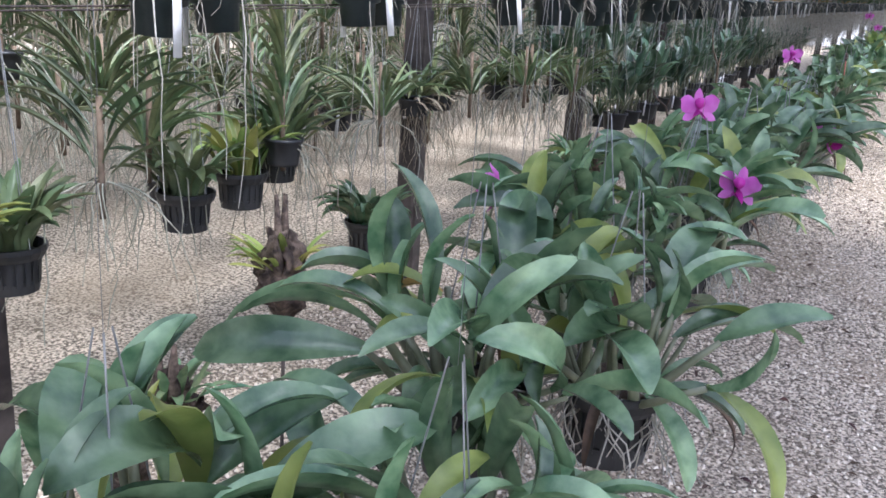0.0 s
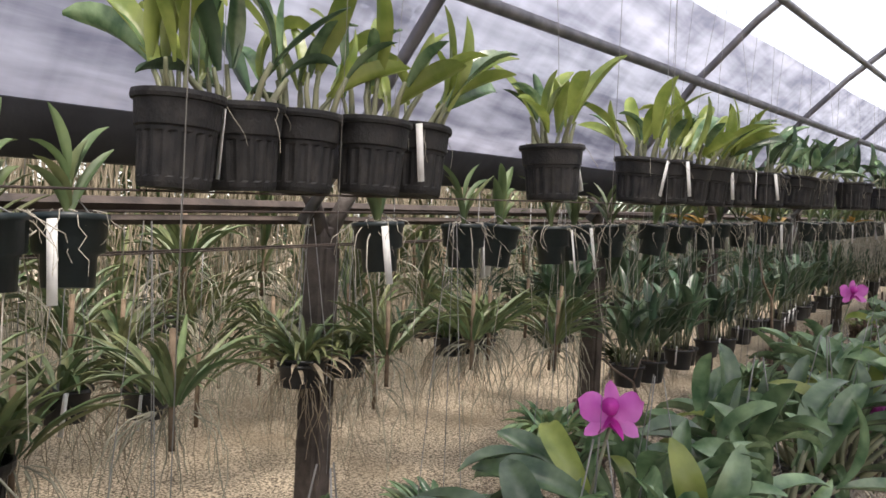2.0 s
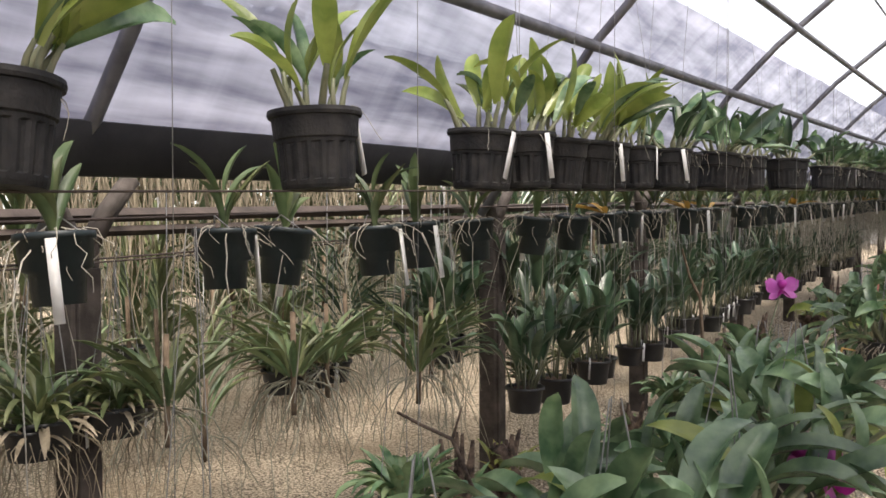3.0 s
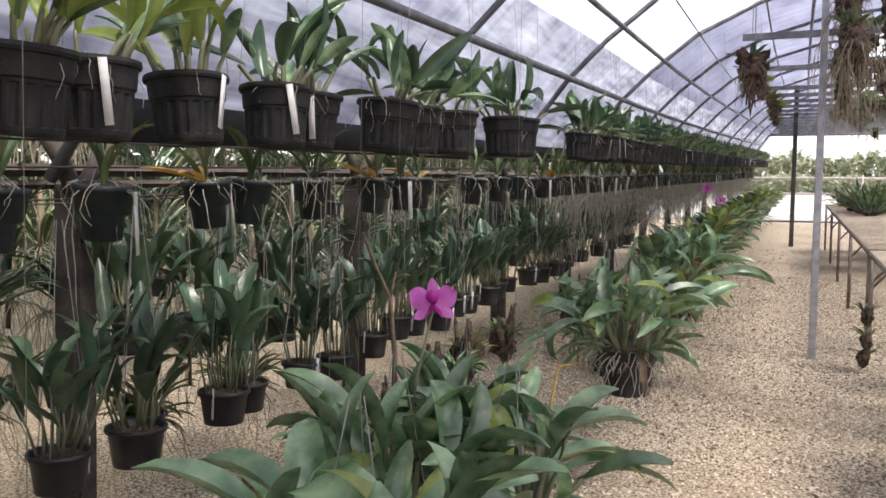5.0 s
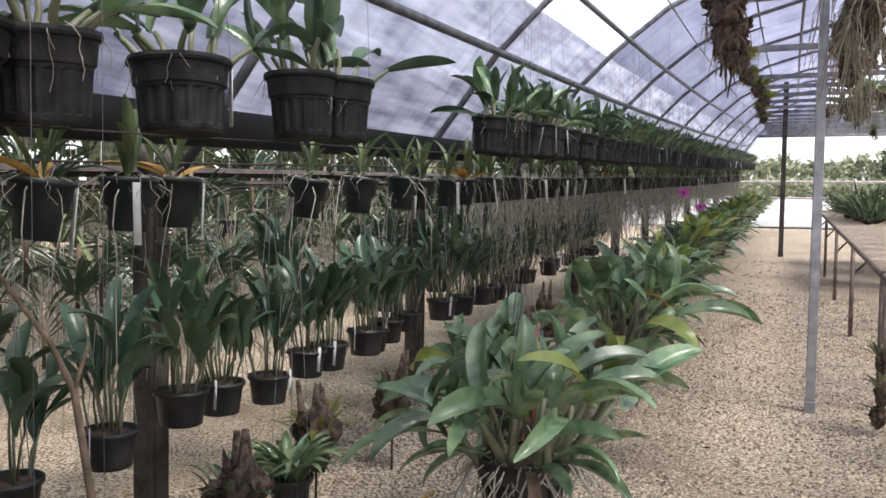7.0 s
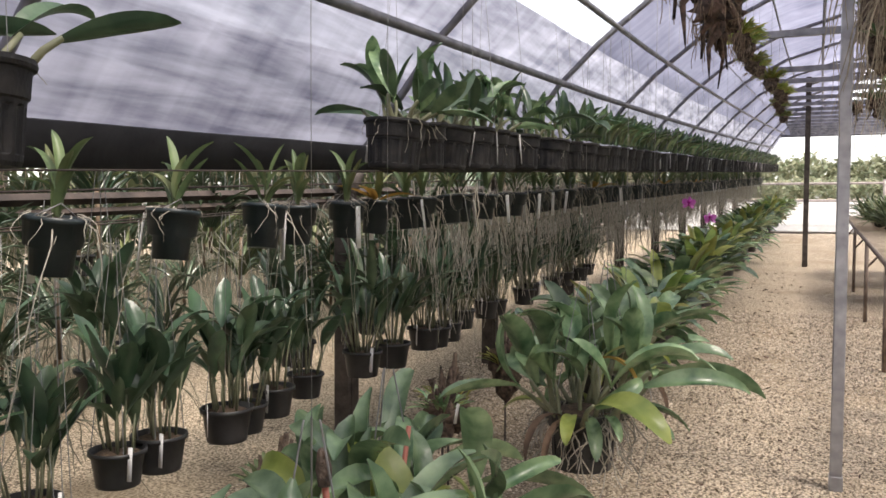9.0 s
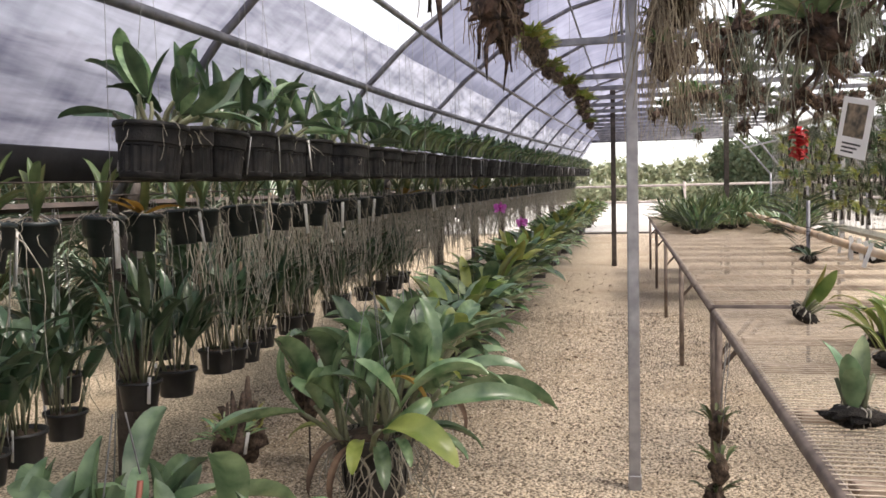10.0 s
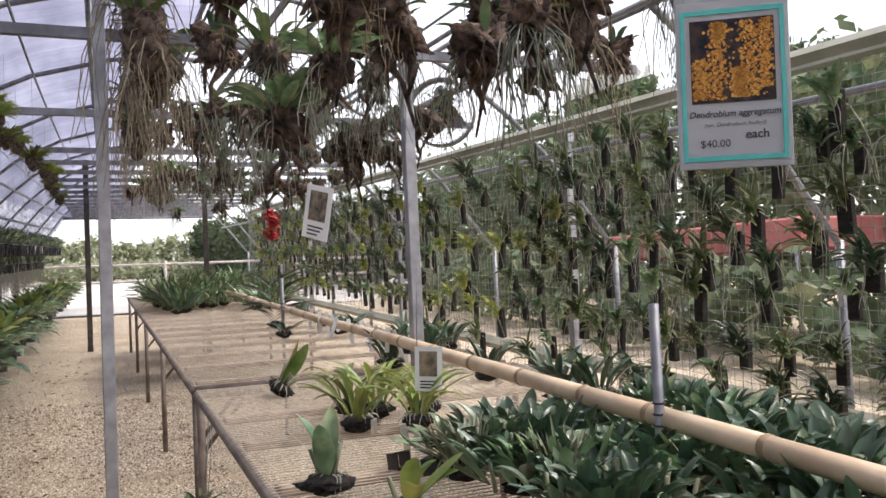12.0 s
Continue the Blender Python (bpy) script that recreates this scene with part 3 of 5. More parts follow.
def far_plant(seed, n=44):
    t = thing("cattleya_plant", "large cattleya with broad green leaves far along the row", "orchid", "row of large cattleyas", pose(0, 0, -20))
    part("basket", pot_piece(0.095, 0.15, 14), "pot", t, "black plastic basket")
    part("leaves", rosette(n, 0.32, 0.08, (15, 60), (70, 150), 0.2, 0.14, seed, 0.3, 0.55, 7, 0.02), "leaf", t)
    part("young_leaves", rosette(8, 0.30, 0.07, (5, 40), (50, 120), 0.22, 0.12, seed + 1, 0.3, 0.55, 7, 0.02), "leafyellow", t, "yellow-green leaves")
    part("hanger", tube([(0, 0, 0.15), (0, 0, 2.1)], 0.0011, 4), "wire", t)
    return t


far_kinds = [far_plant(15), far_plant(17)]
NEAR = [(0.68, -1.05, 0.42, 1), (0.95, -0.66, 0.38, 2), (1.45, -0.88, 0.50, 0), (1.75, -0.66, 0.46, 1), (2.15, -0.88, 0.56, 2), (2.7, -0.75, 0.50, 1), (3.2, -0.85, 0.52, 2), (3.75, -0.78, 0.50, 0), (4.3, -0.72, 0.50, 2), (4.9, -0.68, 0.50, 1), (5.6, -0.95, 0.40, 0), (5.95, -0.75, 0.34, 1), (6.35, -1.05, 0.28, 0), (7.6, -0.72, 0.45, 2),
        (8.3, -0.95, 0.36, 3), (9.45, -0.74, 0.46, 0), (10.1, -0.80, 0.46, 2)]
yy = 10.75
while yy < 28.6:
    NEAR.append((yy, -0.82 + 0.5 * (W(-0.82, yy) + 0.82) + rng.uniform(-0.08, 0.08), 0.44 + rng.uniform(-0.05, 0.04), rng.randrange(4)))
    yy += rng.uniform(0.6, 0.8)
near_made = {}
for k, (y, x, h, v) in enumerate(NEAR):
    near_made[k] = copy_thing(near_kinds[v] if y < 10.7 else far_kinds[v % 2], pose(x, y, h + G(y), 0, 0, rng.uniform(0, 360)) @ Matrix.Scale(1.24 if y > 7 else 1.12, 4))


def remove_thing(t):
    for o in (*t.children_recursive, t):
        bpy.data.objects.remove(o)


for t in near_kinds + far_kinds:
    remove_thing(t)


solid("hanging_line", along(-0.8, 2.62, Y0, 29, 0.006, 5), "pipe", "thin overhead line that the large cattleyas hang from", "rail", "rack rails", smooth=True)

# top row: wide slotted pots of cattleyas: stout canes, each with a leathery leaf or two
def top_leaves(material, lo, hi, n, seed):
    q = random.Random(seed)
    return [mesh("leaf", leaf(q.uniform(0.19, 0.27), q.uniform(0.046, 0.066), q.uniform(0, 30), q.uniform(lo, hi), q.uniform(0.35, 0.8), 9, q.uniform(0.0, 0.04), q.uniform(0.42, 0.6), q, 0.3), material) for _ in range(n)]


GTOP = top_leaves("leaf", 15, 130, 7, 1)
YTOP = top_leaves("leafyellow", 25, 150, 6, 2)
DTOP = top_leaves("leafdark", 5, 100, 6, 3)
CANES = [mesh("cane", tube([(0, 0, 0), (0.004 * k, 0.002, 0.035), (0.007 * k, 0.0, 0.08), (0.006 * k, 0.004, 0.12)], 0.010 + 0.0015 * (k % 3), 7, 0.006), "bulb") for k in range(4)]


def top_pot(r, h, n=72):
    """A tub with a rolled rim, a step under it and flutes pressed into the wall."""
    prof = [(0, 0.004), (r * 0.80, 0), (r * 0.83, 0.008), (r * 0.84, h * 0.1), (r * 0.845, h * 0.12), (r * 0.89, h * 0.56), (r * 0.895, h * 0.58), (r * 0.90, h * 0.62), (r * 0.95, h * 0.64), (r * 0.99, h * 0.9), (r * 1.06, h * 0.91), (r * 1.08, h * 0.95), (r * 1.06, h), (r * 0.97, h), (r * 0.93, h * 0.86), (0, h * 0.85)]
    v, f = lathe(prof, n)
    for k in (4, 5):
        for q in range(n):
            if q % 4 in (1, 2):
                v[k * n + q, :2] *= 0.955
    return v, f


TOP_POT = mesh("pot", top_pot(0.107, 0.172), "potworn", False)


def top_plant(seed, yellow, n=9, lumped=False):
    g = random.Random(seed)
    t = thing("orchid_pot", "worn black plastic tub of yellow-green cattleya leaves on the rack" if yellow else "worn black plastic tub of dark leathery cattleya leaves on the rack", "orchid", "top row of rack pots", pose(0, 0, -20))
    part("pot", TOP_POT, "potworn", t, "worn black plastic pot")
    part("bark_mix", lathe([(0.098, 0.148), (0.06, 0.164), (0, 0.168)], 12), "bark", t)
    for _ in range(0 if lumped else n):
        a, q = g.uniform(0, 360), 0.075 * math.sqrt(g.random())
        tip = g.uniform(-4, 40 if yellow else 58)
        m = pose(-q * math.sin(radians(a)), q * math.cos(radians(a)), 0.14, 0, 0, a + g.uniform(-35, 35)) @ pose(0, 0, 0, -tip, 0, 0)
        s = g.uniform(0.75, 1.15)
        part("cane", CANES[g.randrange(4)], "bulb", t).matrix_local = m @ Matrix.Scale(s, 4)
        for k in range(1 if g.random() < 0.45 else 2):
            pool = (YTOP if g.random() < 0.62 else GTOP) if yellow else (DTOP if g.random() < 0.5 else GTOP)
            o = part("leaf", pool[g.randrange(len(pool))], "leaf", t)
            o.matrix_local = m @ pose(0, 0, 0.11 * s, 0, 0, g.uniform(-60, 60) + 180 * k) @ pose(0, 0, 0, g.uniform(-22, 10), g.uniform(-18, 18), 0) @ Matrix.Scale(g.uniform(0.7, 1.1), 4)
    if lumped:
        part("leaves", rosette(2 * n, 0.24, 0.056, (0, 45), (20, 130), 0.2, 0.08, seed, 0.45, 0.5, 7, 0.02), "leafyellow" if yellow else "leaf", t)
        part("dark_leaves", rosette(n, 0.26, 0.05, (0, 30), (5, 90), 0.2, 0.08, seed + 40, 0.45, 0.5, 7, 0.02), "leafdark", t)
    else:
        part("root_tangle", roots(12, 0.1, 0.13, 1.0, 0.18, 0.0012, seed, 1.2), "root", t)
    tg = part("name_tag", tag_piece(0.14, 0.02), "tag", t, "white plastic name tag")
    tg.matrix_local = pose(0, 0, 0, 0, 0, g.uniform(60, 300)) @ pose(0, -0.118, 0.165, g.uniform(-4, 4), g.uniform(-14, 14), 0)
    part("hanger", tube([(0.112, 0, 0.16), (0.09, 0, 0.6), (0.06, 0.02, 1.0)], 0.0011, 4, caps=False), "wire", t, "thin wire hanger")
    return t


tops_k = [top_plant(21, True, 8), top_plant(22, True, 10), top_plant(23, False, 7), top_plant(24, False, 9), top_plant(25, True, 7), top_plant(26, False, 8), top_plant(27, False, 7)]
far_tops = [top_plant(21, True, 9, True), top_plant(23, False, 11, True), top_plant(24, False, 9, True)]
TOP = [2.2, 2.36, 2.52, 2.68, 2.84, 3.49, 4.16, 4.37, 4.60, 4.8, 4.99, 5.3, 5.6, 5.8, 6.26, 6.47, 6.88, 7.22, 7.38, 9.05, 9.27, 9.49, 9.72, 9.95, 10.18, 10.42]
yy = 10.9
while yy < 29.0:
    TOP.append(yy)
    yy += rng.choice((0.22, 0.22, 0.23, 0.22, 0.4))
for k, y in enumerate(TOP):
    v = rng.choice((0, 1, 4, 0, 1, 3)) if y < 5.6 else rng.choice((2, 3, 5, 6, 3, 1 if y < 7 else 2))
    copy_thing(tops_k[v] if y < 11.5 else far_tops[(0, 0, 1, 2, 0, 1, 2)[v]], pose(W(-1.33, y) + (0.1 if 7.2 < y < 7.4 else 0.0) + rng.uniform(-0.025, 0.025), y, 1.552 + G(y), rng.uniform(-4, 4), rng.uniform(-4, 4), rng.uniform(0, 360)) @ Matrix.Diagonal((*((0.66 if y < 2.3 else 0.76 if y < 3 else 0.86 if y < 6 else 0.84 if 7.2 < y < 8 else 1.0) * rng.uniform(0.96, 1.04),) * 2, 0.92 if y < 6 else 0.98, 1)))
for t in tops_k + far_tops:
    remove_thing(t)


# second row: small green pots with seedling vandas hung on the brown rail
def small_plant(seed, dry=False):
    g = random.Random(seed)
    t = thing("seedling_pot", "small dark green pot with a strap-leaved vanda seedling", "orchid", "row of seedling pots", pose(0, 0, -20))
    part("pot", lathe([(0, 0.002), (0.042, 0), (0.046, 0.055), (0.058, 0.06), (0.062, 0.11), (0.066, 0.11), (0.066, 0.122), (0.058, 0.122), (0.05, 0.10), (0, 0.10)], 18), "potgreen", t)
    part("bark_mix", lathe([(0.055, 0.10), (0.03, 0.118), (0, 0.12)], 10), "bark", t)
    part("leaves", rosette(7, 0.15, 0.026, (4, 32), (20, 95), 0.11, 0.008, seed, 0.7, 0.45, 7, 0, True), "leafvanda", t)
    if dry:
        part("dry_leaf", rosette(5, 0.19, 0.028, (55, 70), (85, 100), 0.115, 0.006, seed + 5, 0.4, 0.4, 7), "leafdry", t, "yellowing leaf")
    part("root_tangle", roots(18, 0.06, 0.13, 1.8, 0.128, 0.0011, seed, 1.9), "root", t, "pale dangling aerial roots")
    part("long_root", roots(3, 0.055, 0.5, 0.6, 0.12, 0.0015, seed + 9, 0.35), "root", t, "long pale trailing root")
    part("hanger", join([tube([(0.06, 0, 0.11), (0.0, 0.02, 0.15)], 0.0015, 4), tube([(-0.06, 0, 0.11), (0.0, 0.02, 0.15)], 0.0015, 4)]), "wire", t)
    for az in (g.uniform(0, 360),):
        tg = part("name_tag", tag_piece(0.14, 0.017), "tag", t, "white plastic name tag")
        tg.matrix_local = pose(0, 0, 0, 0, 0, az) @ pose(0, -0.07, 0.11, g.uniform(-5, 5), g.uniform(-6, 6), 0)
    return t


small_k = [small_plant(31), small_plant(32), small_plant(33), small_plant(34, True)]
SMALL = [1.3, 1.49, 2.05, 2.2, 3.13, 3.54, 3.7, 4.07, 4.3, 4.63, 4.98, 5.3, 5.75, 5.92, 6.3, 6.73, 7.04, 7.22, 7.9, 8.3, 8.74, 8.94, 9.28, 9.5]
yy = 9.8
while yy < 28.5:
    SMALL.append(yy)
    yy += rng.choice((0.18, 0.3, 0.42))
for y in SMALL:
    copy_thing(small_k[3 if rng.random() < 0.05 or abs(y - 5.75) < 0.01 else rng.randrange(3)], pose(W(-1.64, y) + rng.uniform(-0.02, 0.02), y, float(np.interp(y, (2, 4, 6, 9, 20), (1.50, 1.455, 1.455, 1.435, 1.39))) - 0.135 + G(y), rng.uniform(-6, 6), rng.uniform(-6, 6), rng.uniform(0, 360)) @ Matrix.Scale(1.14, 4))
for t in small_k:
    remove_thing(t)


# third row: black pots with tall dark leaves hung low, and hanging vandas
def dark_plant(seed, n=8):
    g = random.Random(seed)
    t = thing("hanging_pot", "low black plastic pot of tall dark green leaves hung on wires", "orchid", "low row of hanging pots", pose(0, 0, -20))
    part("pot", pot_piece(0.088, 0.118), "pot", t)
    part("bark_mix", lathe([(0.078, 0.10), (0.05, 0.112), (0, 0.114)], 12), "bark", t)
    canes, lv = [], []
    for i in range(n + 4):
        a, q, lean, L = g.uniform(0, 6.28), 0.06 * math.sqrt(g.random()), g.uniform(0.02, 0.4), g.uniform(0.14, 0.30)
        b = np.array((q * math.cos(a), q * math.sin(a), 0.1))
        e = b + L * np.array((lean * math.cos(a), lean * math.sin(a), 1.0))
        canes.append(tube([b, (b + e) / 2 + np.array((0.006, -0.004, 0)), e], 0.005, 5, 0.003))
        for s in (1.0, 0.62):
            p = b + (e - b) * s
            lv.append(moved(leaf(g.uniform(0.14, 0.27), g.uniform(0.04, 0.078), g.uniform(0, 45), g.uniform(5, 125), 0.5, 7, 0.04, g.uniform(0.4, 0.55), g, 0.12), pose(*p, 0, 0, math.degrees(a) - 90 + g.uniform(-80, 80))))
    part("cane_bunch", join(canes), "bulb", t, "thin upright green canes")
    part("leaves", join(lv), "leafdark", t)
    part("hanger", hangers(0.085, 0.12, 0.68), "wire", t, "thin wire hanger")
    tg = part("name_tag", tag_piece(0.11, 0.014), "tag", t, "white plastic name tag")
    tg.matrix_local = pose(0.09, 0.02, 0.14, 0, 3, 60)
    return t


def vanda(seed, n=16, basket=True, leafmat="leafvanda"):
    t = thing("hanging_vanda", "strap-leaved vanda orchid hung on a wire with long bare roots", "orchid", "hanging vandas", pose(0, 0, -20))
    part("leaves", rosette(n + 8, 0.32, 0.021, (15, 50), (60, 140), 0.0, 0.03, seed, 0.9, 0.35, 7, 0, seed % 2 == 0), leafmat, t)
    part("stem", tube([(0, 0, -0.12), (0.01, 0, 0.2)], 0.009, 6), "fibre", t)
    if basket and seed == 54:
        part("pot", moved(pot_piece(0.065, 0.09, 12), pose(0, 0, -0.1)), "pot", t)
    part("root_tangle", roots(15, 0.06, 0.42, 1.6, -0.02, 0.0024, seed, 0.75), "rootgreen", t, "long dangling grey-green roots")
    part("hanger", tube([(0, 0, 0.2), (0, 0, 0.6)], 0.0018, 4), "wire", t)
    return t


def bushy_plant(seed):
    t = thing("bushy_pot", "shallow black pot of tangled olive strap leaves hung on wires", "orchid", "low row of bushy pots", pose(0, 0, -20))
    part("pot", pot_piece(0.085, 0.10), "pot", t)
    part("leaves", rosette(34, 0.22, 0.024, (10, 60), (60, 165), 0.09, 0.06, seed, 0.7, 0.4, 7, 0.01), "leafvanda", t)
    part("dry_leaves", rosette(10, 0.2, 0.02, (40, 90), (120, 175), 0.08, 0.07, seed + 1, 0.7, 0.4, 6), "rootbrown", t, "withered brown leaves")
    part("root_tangle", roots(22, 0.08, 0.4, 1.0, 0.06, 0.002, seed, 0.8), "rootbrown", t)
    part("hanger", hangers(0.085, 0.10, 0.5), "wire", t, "thin wire hanger")
    tg = part("name_tag", tag_piece(0.13, 0.017), "tag", t, "white plastic name tag")
    tg.matrix_local = pose(0.09, 0.02, 0.10, 0, 6, 60)
    return t


bushy_k = [bushy_plant(45), bushy_plant(46), bushy_plant(47)]
dark_k = [dark_plant(41), dark_plant(42, 10), dark_plant(43, 6)]
vanda_k = [vanda(51), vanda(52, 20), vanda(53, 14, False), vanda(54, 22), vanda(55, 20, False, "leafdark"), vanda(56, 18, False, "leafdark")]
for y in (5.4, 5.7, 6.14, 6.31, 6.67, 6.86, 7.2, 7.6, 7.82, 8.02, 8.37, 8.53, 8.84, 9.02, 9.2, 9.43, 9.87, 10.13, 10.6, 10.71, 10.9, 11.1, 11.5, 11.8, 12.2, 12.5, 12.9, 13.3, 13.8, 14.2):
    copy_thing(dark_k[rng.randrange(3)], pose(-1.9 + rng.uniform(-0.04, 0.04), y, 0.595 + rng.uniform(-0.02, 0.02) + G(y), 0, 0, rng.uniform(0, 360)) @ Matrix.Scale(rng.uniform(0.86, 1.04), 4))
for y in (5.3, 6.02, 6.45, 6.95, 8.6, 9.75, 10.5, 10.9, 11.4, 11.9, 12.4, 13.0):
    copy_thing(dark_k[rng.randrange(3)], pose(-2.22 + rng.uniform(-0.05, 0.05), y, 0.74 + rng.uniform(-0.1, 0.1) + G(y), 0, 0, rng.uniform(0, 360)))
for y, h in ((2.54, 0.98), (2.8, 0.94), (3.4, 0.93), (3.64, 0.93), (4.34, 0.92), (5.31, 0.91), (4.3, 0.92), (4.45, 0.91), (4.57, 0.91), (6.13, 0.54), (6.72, 0.53), (3.43, 0.93), (3.66, 0.93)):
    copy_thing(bushy_k[rng.randrange(3)], pose(-2.25, y, h - 0.05 + G(y), 0, 0, rng.uniform(0, 360)) @ Matrix.Scale(rng.uniform(0.8, 1.0), 4))
for X, step, y1 in ((-2.02, 0.32, 24), (-2.5, 0.26, 16), (-2.75, 0.30, 18), (-3.3, 0.32, 17)):
    y = 5.0 if X == -2.5 else -1.0
    while y < y1:
        if X > -2.3 and 5 < y < 10.3:
            y = 10.3
        if X > -2.3 and y < 12 and any(-0.62 < y - q < 0.05 for q in RACKS):
            y += 0.1
            continue
        copy_thing(vanda_k[rng.randrange(4) if y < 5 or (X < -2.6 and rng.random() < 0.5) else 4 + rng.randrange(2)], pose(X + rng.uniform(-0.14, 0.14), y, (rng.choice((0.95, 1.02, 0.7, 1.25)) if X < -2.2 else 0.95) + rng.uniform(-0.06, 0.06) + G(y), 0, 0, rng.uniform(0, 360)))
        y += step * rng.uniform(0.7, 1.3) * (0.7 if y < 6 and X < -2.3 else 1.0)
# rows further off, past counting
far = {"leafvanda": [], "leafdark": [], "rootgreen": []}
LV = [rosette(24, 0.32, 0.024, (15, 50), (60, 140), 0.0, 0.03, 900 + k, 0.9, 0.35, 5) for k in range(4)]
RV = [roots(12, 0.06, 0.7, 1.2, -0.02, 0.003, 910 + k, 0.3) for k in range(4)]
for X, step, y1 in ((-3.9, 0.26, 24), (-4.6, 0.28, 24), (-5.4, 0.3, 25), (-6.3, 0.34, 26), (-7.4, 0.36, 26)):
    y = -1.0
    while y < y1:
        k = rng.randrange(4)
        m = pose(X + rng.uniform(-0.2, 0.2), y, rng.choice((0.8, 1.0, 1.2, 1.4)) + rng.uniform(-0.1, 0.1) + G(y), 0, 0, rng.uniform(0, 360))
        far["leafvanda" if y < 7 else "leafdark"].append(moved(LV[k], m))
        far["rootgreen"].append(moved(RV[k], m))
        y += step * rng.uniform(0.7, 1.3)


def root_curtain(rows, seed):
    """Long bare roots of many plants hung close together: (x, y0, y1, top, drop, roots per metre)."""
    q = random.Random(seed)
    out = []
    for X, ya, yb, top, drop, per in rows:
        for _ in range(int((yb - ya) * per)):
            y = q.uniform(ya, yb)
            p = np.array((W(X, y) + q.uniform(-0.12, 0.12), y, top + q.uniform(-0.12, 0.06) + G(y)))
            L = drop * q.uniform(0.35, 1.0)
            pts = [p.copy()]
            for j in range(5):
                p = p + np.array((q.uniform(-0.3, 0.3), q.uniform(-0.3, 0.3), -1.0)) * L / 5
                pts.append(p.copy())
            out.append(tube(pts, 0.0042 * q.uniform(0.6, 1.3), 3, 0.002, caps=False))
    return join(out)


curtain = thing("root_curtain", "dense curtain of long bare tan roots behind the rack", "roots", kind="stuff")
part("root_mass", root_curtain(((-2.75, -1, 6.5, 1.86, 0.75, 60), (-3.2, -1, 6.5, 1.95, 1.0, 80), (-3.7, -1, 7, 2.0, 1.2, 80), (-3.7, 7, 26, 2.0, 1.2, 22)), 71), "rootbrown", curtain)
curtain = thing("root_curtain", "dense tangle of grey hanging roots along the rack", "roots", kind="stuff")
part("root_mass", root_curtain(((-1.75, 10.2, 28.3, 1.46, 0.72, 55), (-1.95, 10.4, 28.3, 1.40, 0.85, 50)), 72), "root", curtain)
far_t = thing("far_vandas", "dense far rows of hanging strap-leaved vandas with bare roots", "orchids", kind="stuff")
part("foliage", join(far["leafvanda"]), "leafvanda", far_t)
part("dark_foliage", join(far["leafdark"]), "leafdark", far_t)
part("root_tangle", join(far["rootgreen"]), "rootgreen", far_t)
for t in dark_k + vanda_k + bushy_k:
    remove_thing(t)
for X in (-2.02, -2.65, -3.3, -3.9, -4.6, -5.4, -6.3, -7.4):
    solid("hanging_line", along(X, 1.78 if X < -2.2 else 1.5, -2, 24, 0.004, 5), "rust", "thin rusty overhead pipe that vandas hang from", "rail", "rack rails", smooth=True)

# ---- mesh benches on the east side ----
BX0, BX1, BH = 0.55, 2.3, 0.85


def bench(y0, y1, label):
    t = thing("mesh_bench", label, "bench", "mesh benches")
    P = [(BX0, y0), (BX1, y0), (BX1, y1), (BX0, y1), (BX0, y0)]
    for (xa, ya), (xb, yb) in zip(P, P[1:]):
        part("frame_rail", tube([(xa, ya, BH + G(ya) - 0.02), (xb, yb, BH + G(yb) - 0.02)], 0.022, 8), "benchpipe", t)
    n = max(2, round((y1 - y0) / 2.4) + 1)
    for k in range(n):
        y = y0 + 0.04 + (y1 - y0 - 0.08) * k / (n - 1)
        for x in (BX0 + 0.01, BX1 - 0.02):
            part("leg", tube([(x, y, G(y) - 0.03), (x, y, G(y) + BH - 0.03)], 0.019, 8), "benchpipe", t)
        part("brace", tube([(BX0 + 0.01, y, G(y) + BH - 0.3), (BX0 + 0.22, y, G(y) + BH - 0.05)], 0.012, 6), "benchpipe", t)
    y, k = y0 + 0.3, 0
    while y < y1 - 0.1:
        g = random.Random(k + int(y0 * 10))
        w = g.uniform(0.07, 0.10)
        sl = part("slat", box(BX0 + 0.04, BX1 - 0.04, -w / 2, w / 2, -0.045, -0.015, 0.004), "slat", t, smooth=False)
        sl.matrix_world = pose(0, y, BH + G(y), 0, 0, g.uniform(-0.8, 0.8))
        y += g.uniform(0.48, 0.62)
        k += 1
    lines = []
    for i in range(int((BX1 - BX0) / 0.10) + 1):
        x = BX0 + 0.01 + i * 0.10
        lines.append(tube([(x, y0, BH + G(y0)), (x, y1, BH + G(y1))], 0.0021, 4, caps=False))
    y = y0 + 0.02
    while y < y1:
        lines.append(tube([(BX0 - 0.005, y, BH + G(y) + 0.003), (BX1, y, BH + G(y) + 0.003)], 0.0019, 4, caps=False))
        y += 0.03 if y1 < 12 else 0.06
    tagged(part("wire_mesh", join(lines), "meshwire", t, "pale welded wire mesh top"), kind="stuff")
    return t


bench(5.2, 11.05, "pipe-legged bench with wooden slats under wire mesh")
bench(11.18, 20.6, "long pipe-legged bench with bare wire mesh top")

